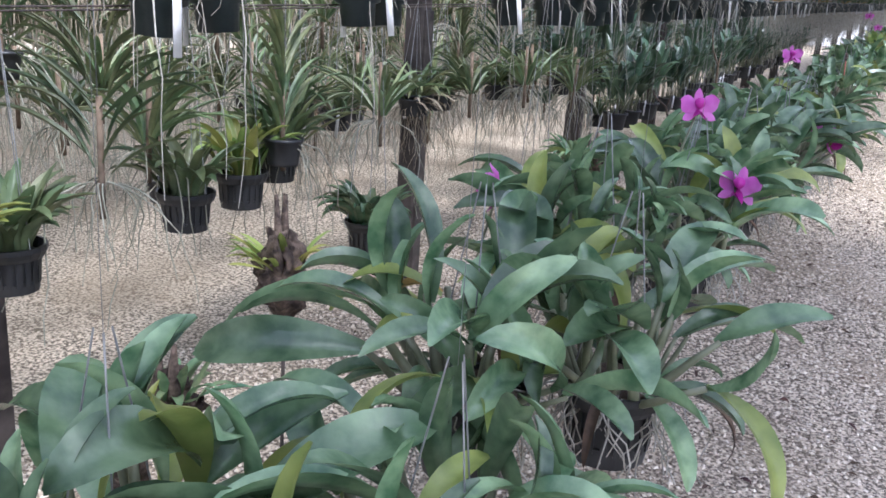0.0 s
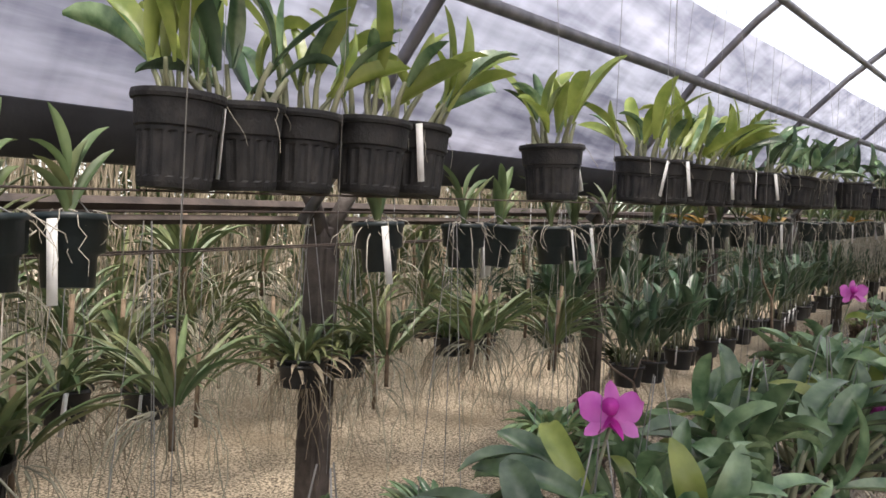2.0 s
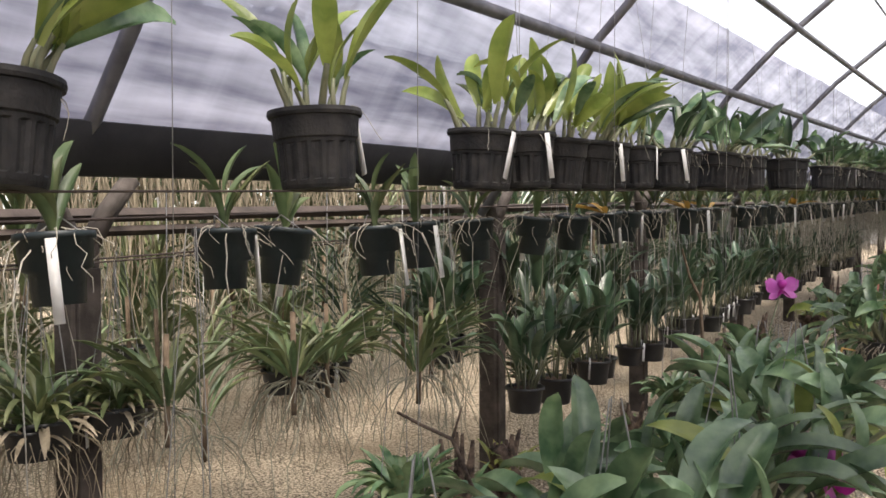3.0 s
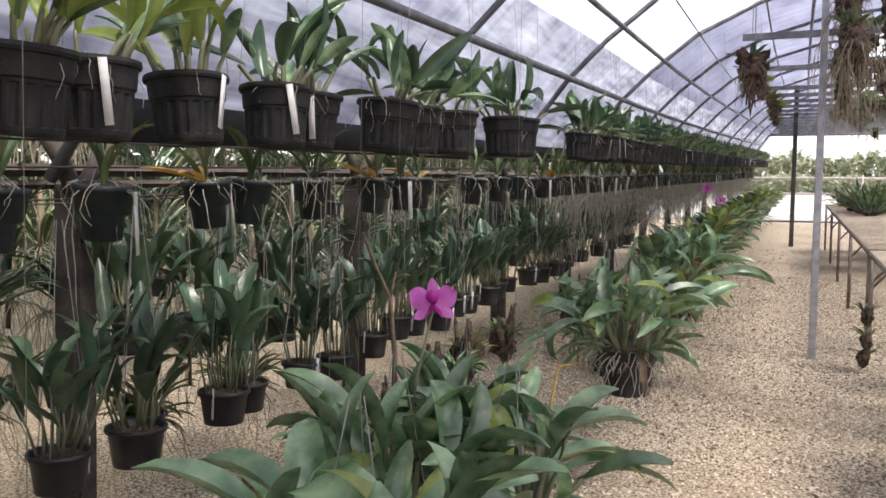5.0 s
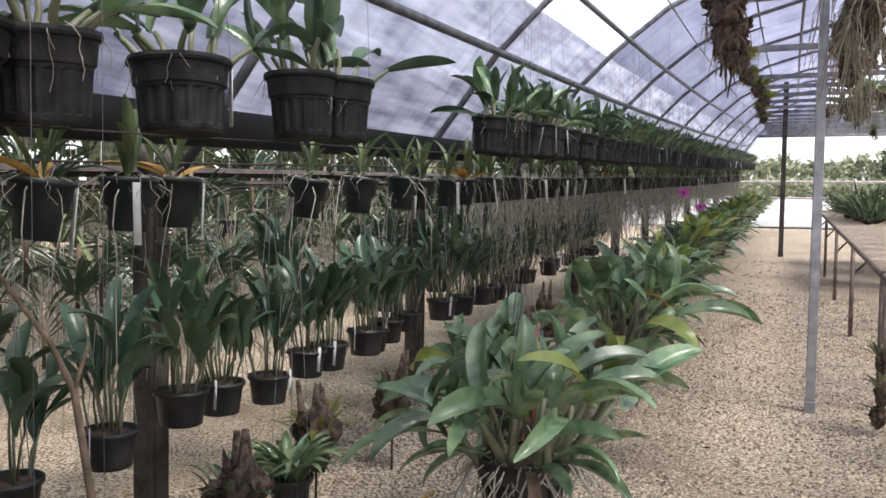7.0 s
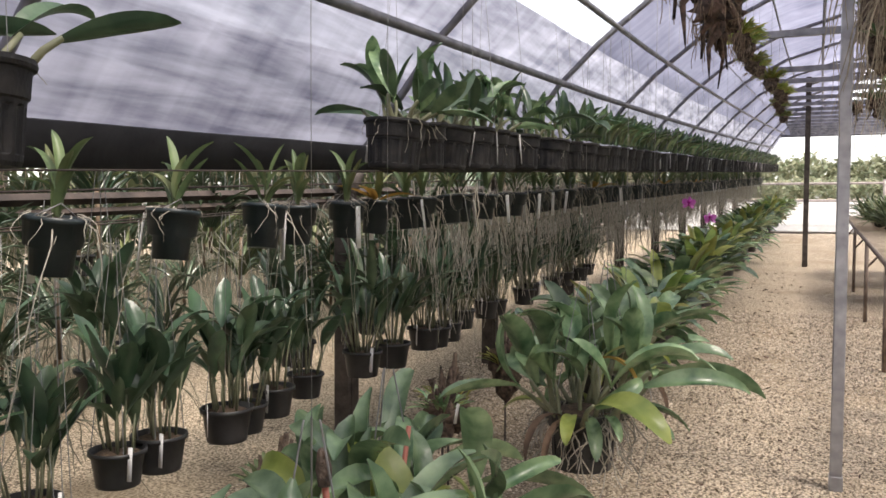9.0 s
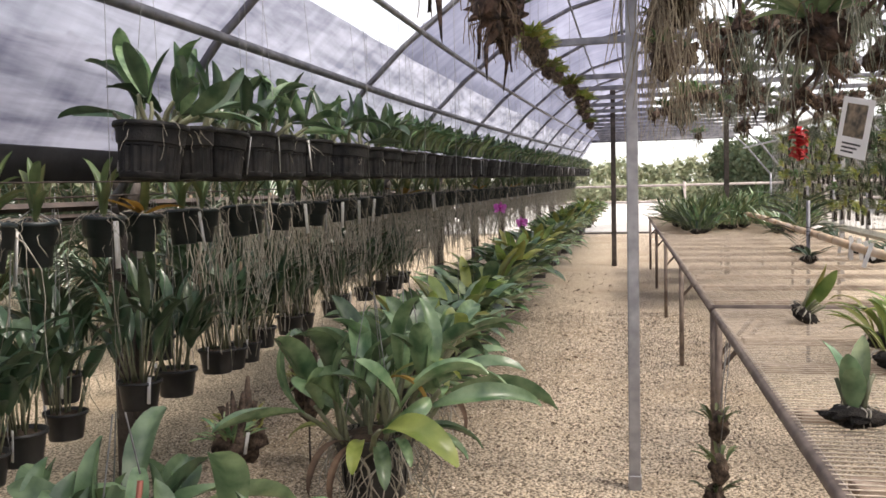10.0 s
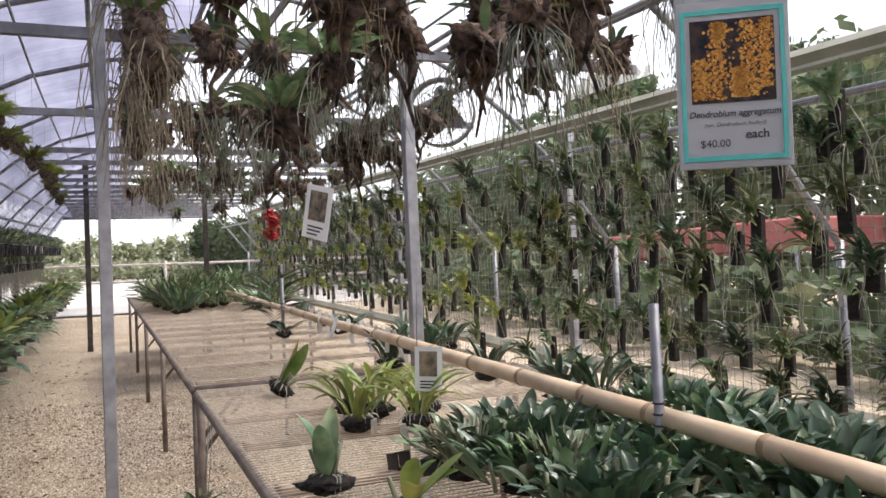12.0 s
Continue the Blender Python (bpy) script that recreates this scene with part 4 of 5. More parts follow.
# bamboo pole over the bench, in two lengths
def bamboo(y0, y1, r0, r1, x=1.52, h=1.05):
    t = thing("bamboo_pole", "smooth tan bamboo pole tied along the bench", "pole", "bamboo poles")
    n = max(2, round((y1 - y0) / 0.42))
    for k in range(n):
        a, b = y0 + (y1 - y0) * k / n, y0 + (y1 - y0) * (k + 1) / n
        ra, rb = r0 + (r1 - r0) * k / n, r0 + (r1 - r0) * (k + 1) / n
        w = lambda y: (x + 0.012 * noise.noise((y * 0.5, 3, 0)), y, h + G(y) + 0.015 * noise.noise((y * 0.6, 0, 7)))
        part("culm", tube([w(a), w((a + b) / 2), w(b)], ra, 14, rb), "bamboo", t)
        c = w(b)
        nd = part("node", lathe([(rb * 0.98, -0.012), (rb * 1.06, -0.005), (rb * 1.03, 0.0), (rb * 1.10, 0.006), (rb * 0.98, 0.013)], 16), "joint", t)
        nd.matrix_world = pose(*c, -87.4, 0, 0)
    return t


bamboo(5.2, 8.72, 0.030, 0.029)
bamboo(8.66, 19.6, 0.031, 0.020, 1.535, 1.045)
for y, top in ((8.65, 1.36), (13.55, 1.3), (19.2, 1.2)):
    t = thing("support_pipe", "thin grey pipe stake standing through the bench", "pipe", "support pipes", pose(1.50, y, G(y) - 0.03))
    part("pipe", tube([(0, 0, 0), (0, 0, top + 0.03)], 0.0145, 10), "pipe", t)
    part("wire_tie", join([lathe([(0.016, z), (0.019, z + 0.003), (0.016, z + 0.006)], 12) for z in (1.06, 1.09, 1.12)]), "rust", t)

# ---- wire fence with mounted orchids ----
fence = thing("wire_fence", "square-mesh wire fence with a pale top rail", "fence", kind="structure")
FX = 3.0
part("top_rail", along(FX, 2.32, 5.0, 24.0, 0.036, 4), "beam", fence, "pale grey-green weathered rail", smooth=False)
part("top_strip", along(FX - 0.02, 2.26, 5.0, 24.0, 0.018, 4), "beam", fence, smooth=False)
part("low_rail", along(FX + 0.05, 0.74, 5.0, 24.0, 0.05, 4), "beam", fence, smooth=False)
mesh_lines = []
for i in range(31):
    h = 0.55 + i * 0.056
    mesh_lines.append(tube([(FX, 5.0, h + G(5.0)), (FX, 24.0, h + G(24.0))], 0.0016, 4, caps=False))
y = 5.0
while y < 24:
    mesh_lines.append(tube([(FX, y, 0.55 + G(y)), (FX, y, 2.27 + G(y))], 0.0016, 4, caps=False))
    y += 0.056
tagged(part("wire_mesh", join(mesh_lines), "wire", fence, "thin grey welded wire"), kind="stuff")


def mount(seed, kind):
    g = random.Random(seed)
    t = thing("mounted_orchid", "strap-leaved orchid mounted on a black tree-fern plaque", "orchid", "mounted orchids on the fence", pose(0, 0, -20))
    h = g.uniform(0.11, 0.2)
    pv = box(-0.012, 0.02, -0.03, 0.03, -h, 0.02, 0.006)
    part("plaque", ([(a + 0.006 * noise.noise((a * 90, b * 60, c * 30)), b * (1 + 0.15 * noise.noise((c * 20, seed, 0))), c) for a, b, c in pv[0]], pv[1]), "plaque", t, smooth=False)
    lv = []
    wide = kind % 3 == 1
    for i in range(g.randint(14, 20) if wide else g.randint(24, 34)):
        lv.append(moved(leaf(g.uniform(0.06, 0.13) if wide else g.uniform(0.07, 0.18), g.uniform(0.026, 0.04) if wide else g.uniform(0.012, 0.024), g.uniform(10, 75), g.uniform(50, 150), 0.7, 6, 0.01, 0.4, g), spin(g.uniform(0, 180), -0.03, g.uniform(-0.04, 0.04), g.uniform(-0.06, 0.03))))
    part("leaves", join(lv), ("leafvanda", "leaf", "leafdark", "leafvanda", "leaf", "leafvanda", "leafdark", "leafyellow", "leafyellow")[kind], t)
    part("root_tangle", moved(roots(6, 0.05, 0.34, 0.8, 0.0, 0.0018, seed, 0.4), pose(-0.03, 0, 0)), "root", t, "pale trailing roots")
    if seed % 2:
        tg = part("name_tag", tag_piece(0.09, 0.014), "tag", t, "white plastic name tag")
        tg.matrix_local = pose(-0.03, 0.04, 0.0, 0, g.uniform(-14, 14), 80)
    return t


mount_k = [mount(61 + i, i) for i in range(9)]
g = random.Random(5)
for h, step in ((2.10, 0.38), (1.92, 0.23), (1.70, 0.40), (1.48, 0.22), (1.27, 0.42), (1.07, 0.25), (0.82, 0.32)):
    y = 7.6 + g.uniform(0, 0.2)
    while y < 23:
        dense = 1.0 if not (11.9 < y < 13.3) else 2.2
        if y > 14 and h < 1.0:
            break
        copy_thing(mount_k[g.randrange(7) if y < 11.5 or g.random() > 0.4 else 7 + g.randrange(2)], pose(FX - 0.03, y, h + g.uniform(-0.06, 0.06) + G(y), 0, g.uniform(-4, 4), g.uniform(-10, 10)) @ Matrix.Scale(g.uniform(0.85, 1.25), 4))
        y += step * g.uniform(0.75, 1.3) * dense * (1.0 if y < 14 else 1.25)
for t in mount_k:
    remove_thing(t)


# ---- hanging clumps over the bench ----
def lump(r, h, seed, sq=0.5, n=22):
    """An uneven mass of moss, bark and roots."""
    prof = [(max(0.001, math.sin(math.pi * k / 13)) ** 0.7 * r, -h / 2 + h * k / 13) for k in range(14)]
    vs, fs = lathe(prof, n)
    out = []
    for x, y, z in vs:
        q = Vector((x / r, y / r, z / h * 1.5))
        k = 1 + sq * noise.noise(q * 1.4 + Vector((seed, 0, 0))) + 0.8 * sq * noise.noise(q * 4 + Vector((0, seed, 0))) + 0.6 * sq * noise.noise(q * 9 + Vector((0, 0, seed)))
        out.append((x * k, y * k, z * (1 + 0.2 * (k - 1))))
    return np.array(out), fs


def fuzz(r, h, n, seed):
    """Short dry roots that stand off a root ball."""
    q = random.Random(seed)
    out = []
    for i in range(n):
        a, z = q.uniform(0, 6.28), q.uniform(-h / 2, h / 2)
        d = np.array((math.cos(a), math.sin(a), 0))
        p = d * r * 0.8 + np.array((0, 0, z))
        e = np.array((q.uniform(-1, 1), q.uniform(-1, 1), q.uniform(-1, 0.4))) * r * 0.7
        out.append(tube([p, p + d * r * 0.4 + e * 0.5, p + d * r * 0.3 + e + np.array((0, 0, -r * 0.5))], 0.0028, 4, 0.0012, caps=False))
    return join(out)


def clump(seed, r, h, drop, nroot, leafmat, nl, L, W, rootmat, label, up=0.5, wood=False):
    t = thing("hanging_orchid", label, "orchid", "hanging orchids over the bench", pose(0, 0, -20))
    if wood:
        g = random.Random(seed)
        limbs = []
        for i in range(7):
            d = np.array((g.uniform(-1, 1), g.uniform(-1, 1), g.uniform(-1.3, 0.3)))
            p0 = np.array((g.uniform(-r, r) * 0.5, g.uniform(-r, r) * 0.5, g.uniform(-h / 2, h / 4)))
            limbs.append(tube([p0, p0 + d * r * 0.5 + np.array((g.uniform(-.02, .02), 0, 0.01)), p0 + d * r + np.array((0, g.uniform(-.03, .03), -0.02)), p0 + d * r * 1.4 + np.array((g.uniform(-.04, .04), 0, -0.06))], r * 0.30, 8, r * 0.06))
        body = [moved(lump(r * 0.62, h * g.uniform(0.8, 1.25), seed + 3 * k, 1.1, 26), pose(g.uniform(-r, r) * 0.6, g.uniform(-r, r) * 0.6, g.uniform(-h, h) * 0.25, g.uniform(-60, 60), g.uniform(-60, 60), 0)) for k in range(3)]
        v, f = join(body + limbs)
        v = np.array([p * (1 + 0.22 * noise.noise(Vector(p) * 34 + Vector((seed, 0, 0))) + 0.16 * noise.noise(Vector(p) * 80)) for p in v])
        part("driftwood", (v, f), "cork", t, "gnarled reddish-brown driftwood")
    else:
        part("root_ball", join([lump(r, h, seed)]), "wood", t, "mossy brown root ball")
    part("root_tangle", roots(nroot, r * (1.3 if wood else 0.9), drop, 0.5, -h * 0.1, 0.0023, seed, 0.55), rootmat, t, "curtain of long dangling roots")
    part("root_fuzz", fuzz(r, h, 16 if wood else 60, seed), "fibre", t)
    part("leaves", rosette(nl, L, W, (20, 70), (60, 130), h * 0.15, r * 0.9, seed, 0.5, 0.45, 7), leafmat, t)
    part("hanger", tube([(0, 0, h * 0.3), (0, 0, up)], 0.002, 4), "wire", t)
    return t


CL = [clump(71, 0.08, 0.36, 0.60, 40, "leafvanda", 12, 0.17, 0.024, "rootbrown", "mossy root ball with a long curtain of tan roots", 0.9),
      clump(72, 0.05, 0.15, 0.24, 16, "leaf", 30, 0.19, 0.040, "rootgreen", "hanging orchid with bright leaves on a brown root ball", 0.9, True),
      clump(73, 0.068, 0.22, 0.20, 14, "leafdark", 5, 0.15, 0.034, "fibre", "hanging gnarled driftwood mount with a few orchid leaves", 0.9, True),
      clump(74, 0.055, 0.12, 0.42, 44, "leafvanda", 4, 0.12, 0.018, "whip", "hanging orchid with a skirt of grey-green whip roots", 0.9, True),
      clump(75, 0.06, 0.15, 0.38, 30, "leafvanda", 14, 0.19, 0.022, "whip", "hanging leafy orchid with trailing roots", 0.9),
      clump(76, 0.075, 0.22, 0.12, 10, "leafyellow", 120, 0.17, 0.032, "rootbrown", "hanging brown clump with small yellow-green leaves", 0.9)]
HANG = [(0.29, 10.5, 2.72, 0, 1.2), (0.32, 10.4, 2.45, 0, 1.15), (0.36, 10.6, 2.36, 0, 1.1), (0.30, 10.9, 2.1, 0, 0.75), (0.36, 12.4, 2.5, 0, 1.2), (0.5, 11.6, 2.6, 1, 1.3), (0.55, 9.5, 2.45, 2, 1.1), (0.6, 10.3, 2.4, 2, 1.0), (0.62, 9.3, 2.12, 4, 1.0), (0.72, 9.0, 2.05, 1, 0.8), (0.66, 8.6, 2.16, 2, 1.0), (0.62, 9.2, 1.92, 1, 1.0),
        (0.95, 9.15, 2.22, 2, 1.1), (1.04, 9.35, 2.24, 3, 0.9), (0.95, 9.9, 2.24, 3, 0.9), (0.86, 10.2, 2.2, 4, 0.9), (1.45, 9.5, 2.26, 2, 1.1), (1.08, 8.5, 2.05, 3, 0.9), (1.25, 8.6, 2.22, 2, 1.1), (1.36, 8.75, 2.12, 0, 0.7),
        (1.55, 9.6, 2.4, 2, 1.1), (0.8, 10.9, 2.2, 3, 1.0), (1.1, 11.0, 2.3, 4, 0.9), (1.5, 11.5, 2.15, 2, 1.2), (1.3, 10.4, 2.3, 3, 1.0), (1.7, 10.2, 2.4, 3, 1.1)]
for y in (11.4, 11.9, 12.5, 13.0, 13.6, 14.2, 14.9, 15.6, 16.4, 17.2, 18.2, 19.4):
    for x in (0.7, 0.95, 1.2, 1.5, 1.8, 2.15):
        HANG.append((x + g.uniform(-0.15, 0.15), y + g.uniform(-0.2, 0.2), 2.24 + g.uniform(-0.16, 0.24), g.choice((2, 2, 2, 3, 4, 1)), g.uniform(0.7, 1.0)))
for y in (8.3, 9.2, 10.2, 10.9):
    HANG.append((2.3 + g.uniform(-0.2, 0.2), y, 2.35 + g.uniform(-0.05, 0.15), g.choice((2, 3)), 1.0))
for x, y, h, k, sc in HANG:
    copy_thing(CL[k], pose(x, y, h + G(y), 0, 0, g.uniform(0, 360)) @ Matrix.Scale(sc, 4))
# garland of clumps along the aisle
for k, y in enumerate((8.5, 9.3, 9.75, 10.5, 11.2, 11.8, 12.6, 13.2, 14.2, 15.2, 16.4, 17.8, 19.4)):
    copy_thing(CL[2 if k < 3 else 5], pose(-0.30 + g.uniform(-0.05, 0.05), y, float(np.interp(y, (7.2, 9.8, 12.7, 17), (2.0, 2.10, 2.20, 2.29))) + g.uniform(-0.04, 0.04) + G(y), 0, 0, g.uniform(0, 360)) @ Matrix.Scale(g.uniform(0.8, 1.0) if k < 3 else g.uniform(0.45, 0.75), 4))
for t in CL:
    remove_thing(t)
for x in (-0.30, 0.4, 0.75, 1.15, 1.6, 2.1):
    solid("hanging_line", along(x, 2.93, 6.5, 21, 0.009, 5), "pipe", "thin overhead pipe that orchids hang from", "rail", "rack rails", smooth=True)
for x in (0.9, 1.35, 1.9, 2.45):
    part("roof_bar", along(x, 2.62, 5.0, 25, 0.014, 6), "steel", frame_ob)


# ---- signs ----
def words(text, size, parent, m, material, name="lettering", bold=0.0, slant=0.0):
    c = bpy.data.curves.new(name, "FONT")
    c.body, c.size, c.align_x, c.extrude, c.offset, c.shear = text, size, "CENTER", 0.0002, bold, slant
    tmp = bpy.data.objects.new(name, c)
    me = bpy.data.meshes.new_from_object(tmp)
    bpy.data.objects.remove(tmp)
    me.materials.append(M[material])
    o = part(name, me, material, parent)
    o.matrix_local = m
    return o


M["paper"] = mat("white printed card", (0.80, 0.80, 0.82), (0.86, 0.86, 0.87), 0.25, scale=8, bump=0.02, trans=0.65)
M["teal"] = mat("teal printed border", (0.05, 0.42, 0.38), (0.07, 0.48, 0.44), 0.25, scale=8, bump=0)
M["ink"] = mat("black print", (0.02, 0.02, 0.025), (0.03, 0.03, 0.035), 0.35, scale=8, bump=0)
M["photo"] = mat("loose-printed orange petals", (0.36, 0.11, 0.02), (0.92, 0.50, 0.12), 0.6, scale=170, bump=0, spec=0.2, ramp=(0.0, 1.0))
M["photodark"] = mat("dark printed picture ground", (0.012, 0.014, 0.025), (0.08, 0.05, 0.035), 0.6, scale=60, bump=0, spec=0.2)
M["sleeve"] = mat("greyish plastic sleeve", (0.50, 0.51, 0.53), (0.66, 0.66, 0.68), 0.2, scale=9, bump=0.05, trans=0.5)
M["photo2"] = mat("printed dark flower picture", (0.10, 0.09, 0.07), (0.42, 0.32, 0.22), 0.25, scale=20, bump=0)


def sign(m, w, h, full=True):
    t = thing("plant_sign", "laminated plant sign with orange flower picture and teal border" if full else "small laminated plant sign with a dark picture", "sign", "plant signs", m)
    part("card", box(-w / 2, w / 2, -0.0015, 0.0015, -h, 0.0), "paper", t, smooth=False)
    if full:
        for a in ((-w * .47, w * .47, -.055 * h, -.085 * h), (-w * .47, w * .47, -.955 * h, -.985 * h), (-w * .47, -w * .43, -.085 * h, -.955 * h), (w * .43, w * .47, -.085 * h, -.955 * h)):
            part("border", box(a[0], a[1], -0.0045, -0.0015, a[3], a[2]), "teal", t, smooth=False)
        part("sleeve", box(-w * .515, w * .515, -0.0012, 0.0028, -1.03 * h, 0.04 * h, 0.001), "sleeve", t, "clear grey plastic sleeve", smooth=False)
        part("picture", box(-w * .38, w * .38, -0.004, -0.0015, -.63 * h, -.12 * h), "photodark", t, "picture of orange flower sprays", smooth=False)
        q = random.Random(8)
        vs, fs = [], []
        while len(fs) < 2200:
            cx, wide, top, low = q.choice(((-0.29, 0.09, 0.36, 0.61), (-0.13, 0.10, 0.15, 0.61), (0.06, 0.08, 0.42, 0.60), (0.15, 0.11, 0.14, 0.60), (0.30, 0.08, 0.13, 0.55), (-0.12, 0.05, 0.14, 0.24)))
            x, z, e = cx * w + q.gauss(0, wide * 0.5) * w, -h * q.uniform(top, low), w * q.uniform(0.008, 0.018)
            if abs(x) < w * 0.37 and -0.62 * h < z < -0.13 * h:
                a = q.uniform(0, 3)
                c, d = e * math.cos(a), e * math.sin(a)
                vs += [(x + c, -0.0045, z + d), (x - d, -0.0045, z + c), (x - c, -0.0045, z - d), (x + d, -0.0045, z - c)]
                fs.append(tuple(range(len(vs) - 4, len(vs))))
        tagged(part("printed_flowers", (vs, fs), "photo", t, "printed orange flower sprays", smooth=False), kind="stuff")
        up = pose(0, -0.004, 0, 90, 0, 0)
        words("Dendrobium aggregatum", w * 0.082, t, pose(0, 0, -.715 * h) @ up, "ink", bold=0.00025, slant=0.25)
        words("(syn. Dendrobium lindleyi)", w * 0.052, t, pose(0, 0, -.775 * h) @ up, "ink", slant=0.25)
        words("$40.00", w * 0.10, t, pose(-w * .18, 0, -.90 * h) @ up, "ink")
        words("each", w * 0.115, t, pose(w * .20, 0, -.855 * h) @ up, "ink", bold=0.0003)
    else:
        part("picture", box(-w * .33, w * .33, -0.004, -0.0015, -.66 * h, -.10 * h), "photo2", t, smooth=False)
        for k in range(3):
            part("print_bar", box(-w * .3, w * (.3 - .1 * k), -0.004, -0.0015, -(.79 + .07 * k) * h, -(.76 + .07 * k) * h), "ink", t, smooth=False)
    part("wire_hook", join([tube([(s * w * 0.42, 0, -0.01), (s * w * 0.40, 0.0, 0.9 if full else 0.3)], 0.0015, 4) for s in (-1, 1)]), "wire", t)
    return t


sign(pose(1.06, 7.82, 1.915 + G(7.82), 0, 1.0, -36), 0.168, 0.262)
sign(pose(1.20, 11.0, 1.86 + G(11.0), 0, 14, -62), 0.20, 0.28, False)
sign(pose(1.22, 9.62, 1.165 + G(9.62), 6, 3, -30), 0.10, 0.165, False)


# ---- plants on the benches ----
def bench_plant(x, y, name, label, leafmat, n, L, W, a0, a1, seed, r=0.05, rootn=16, opp=False, bulb=0):
    t = thing(name, label, "orchid", "orchids on the bench", pose(x, y, BH + 0.008 + G(y), 0, 0, seed * 37))
    part("root_mass", moved(lump(0.06, 0.07, seed), pose(0, 0, 0.03)), "plaque", t)
    part("root_tangle", roots(rootn, 0.06, 0.06, 3.0, 0.06, 0.0026, seed, 1.2), "root", t)
    part("leaves", rosette(n, L, W, a0, a1, 0.05, r, seed, 0.5, 0.5, 8, 0.01, opp), leafmat, t)
    if bulb:
        part("pseudobulb_cluster", moved(bulbs(bulb * 2, 0.10, r, seed, 0.009)[0], pose(0, 0, 0.03)), "bulb", t)
    return t


for i, (x, y) in enumerate(((0.98, 9.75), (1.12, 9.95), (1.2, 9.7), (1.3, 9.9), (1.05, 10.1))):
    bench_plant(x, y, "bare_root_vanda", "bare-root vanda with arching yellow-green strap leaves on the mesh", "leafyellow", 16, 0.26, 0.024, (15, 40), (80, 140), 80 + i)
bench_plant(0.68, 9.05, "bare_root_cattleya", "bare-root cattleya with three broad leaves on the mesh", "leaf", 4, 0.18, 0.06, (5, 30), (20, 60), 90, 0.03, 14, False, 3)
tilted = bench_plant(0.86, 10.66, "bare_root_cattleya", "leaning bare-root cattleya with one upright leaf", "leafyellow", 3, 0.22, 0.06, (0, 12), (5, 25), 91, 0.02, 18, False, 3)
tilted.matrix_world = pose(0.86, 10.66, BH + 0.02 + G(10.66), 0, 38, -20)
k = 0
for i in range(84):
    y = g.uniform(6.9, 9.4)
    x = g.uniform(0.74 + 0.5 * max(0, y - 8.5), 2.2)
    bench_plant(x, y, "bench_orchid", "dark green leafy bench orchid with bare roots", ("leafdark", "leafdark", "leafdark", "leafdark", "leaf")[i % 5], g.randint(24, 36), g.uniform(0.11, 0.165), g.uniform(0.038, 0.054), (0, 70), (15, 130), 100 + i, 0.14, 6, False, 2)
for i in range(12):
    bench_plant(g.uniform(1.55, 2.2), g.uniform(9.6, 12.5), "bench_orchid", "dark green leafy bench orchid with bare roots", "leafdark", 12, 0.2, 0.035, (10, 40), (40, 110), 160 + i, 0.06, 20)
for i in range(34):
    bench_plant(g.uniform(0.75, 2.2), g.uniform(16.2, 20.3), "bench_orchid", "bushy green orchid clump on the far bench", ("leafvanda", "leafdark", "leaf")[i % 3], 34, 0.34, 0.035, (0, 60), (20, 130), 200 + i, 0.14, 10)
for i in range(8):
    bench_plant(g.uniform(1.4, 2.1), g.uniform(12.6, 15.8), "bench_orchid", "small orchid lying on the wire mesh", "leafdark", 9, 0.18, 0.03, (40, 70), (70, 110), 240 + i, 0.04, 26)
for i in range(10):
    bench_plant(g.uniform(0.85, 2.2), g.uniform(17.0, 20.3), "bench_orchid", "tall bushy green orchid on the far bench", ("leafvanda", "leaf")[i % 2], 60, 0.46, 0.03, (0, 75), (20, 150), 260 + i, 0.2, 10)
big = bench_plant(1.52, 14.0, "tall_vanda", "tall vanda with two ranks of arching dark leaves", "leafdark", 26, 0.38, 0.04, (45, 60), (85, 130), 250, 0.01, 10, True)
part("red_flower", moved(join([moved(leaf(0.09, 0.05, g.uniform(20, 70), g.uniform(100, 170), 0.3, 6, 0.05, 0.55, g), spin(g.uniform(0, 360), 0, 0, g.uniform(0, 0.24))) for _ in range(70)]), pose(0, 0, 0.74)), "red", big, "hanging red flower spike")
part("flower_stalk", tube([(0, 0, 0.3), (0, 0, 0.98)], 0.005, 5), "bulb", big)

for x, y in ((1.24, 8.72), (1.08, 9.0)):
    bench_plant(x, y, "grassy_orchid", "dry tan-green grassy orchid tuft on the bench", "bulb", 90, 0.15, 0.009, (5, 65), (10, 110), int(x * 100), 0.07, 20)
bench_plant(0.80, 8.72, "bare_root_cattleya", "pale yellow-green fleshy leaf plant lying on the mesh", "leafyellow", 5, 0.16, 0.055, (10, 60), (30, 80), 93, 0.03, 14, False, 2)

# small pots and clumps hung on the bench's front legs
for i, (x, y, h) in enumerate(((0.5, 10.5, 0.42), (0.5, 10.45, 0.25), (0.49, 10.52, 0.1))):
    t = thing("bench_side_orchid", "small orchid clump hung beside the bench leg", "orchid", "orchids by the bench leg", pose(x, y, h + G(y)))
    part("root_mass", lump(0.04, 0.15, 300 + i), "wood", t)
    part("leaves", rosette(14, 0.10, 0.02, (20, 60), (60, 120), 0.03, 0.05, 300 + i, 0.5, 0.5, 6), "leafvanda", t)
    part("hanger", tube([(0, 0, 0.05), (0.05, 0, 0.82 - h)], 0.002, 4), "wire", t)


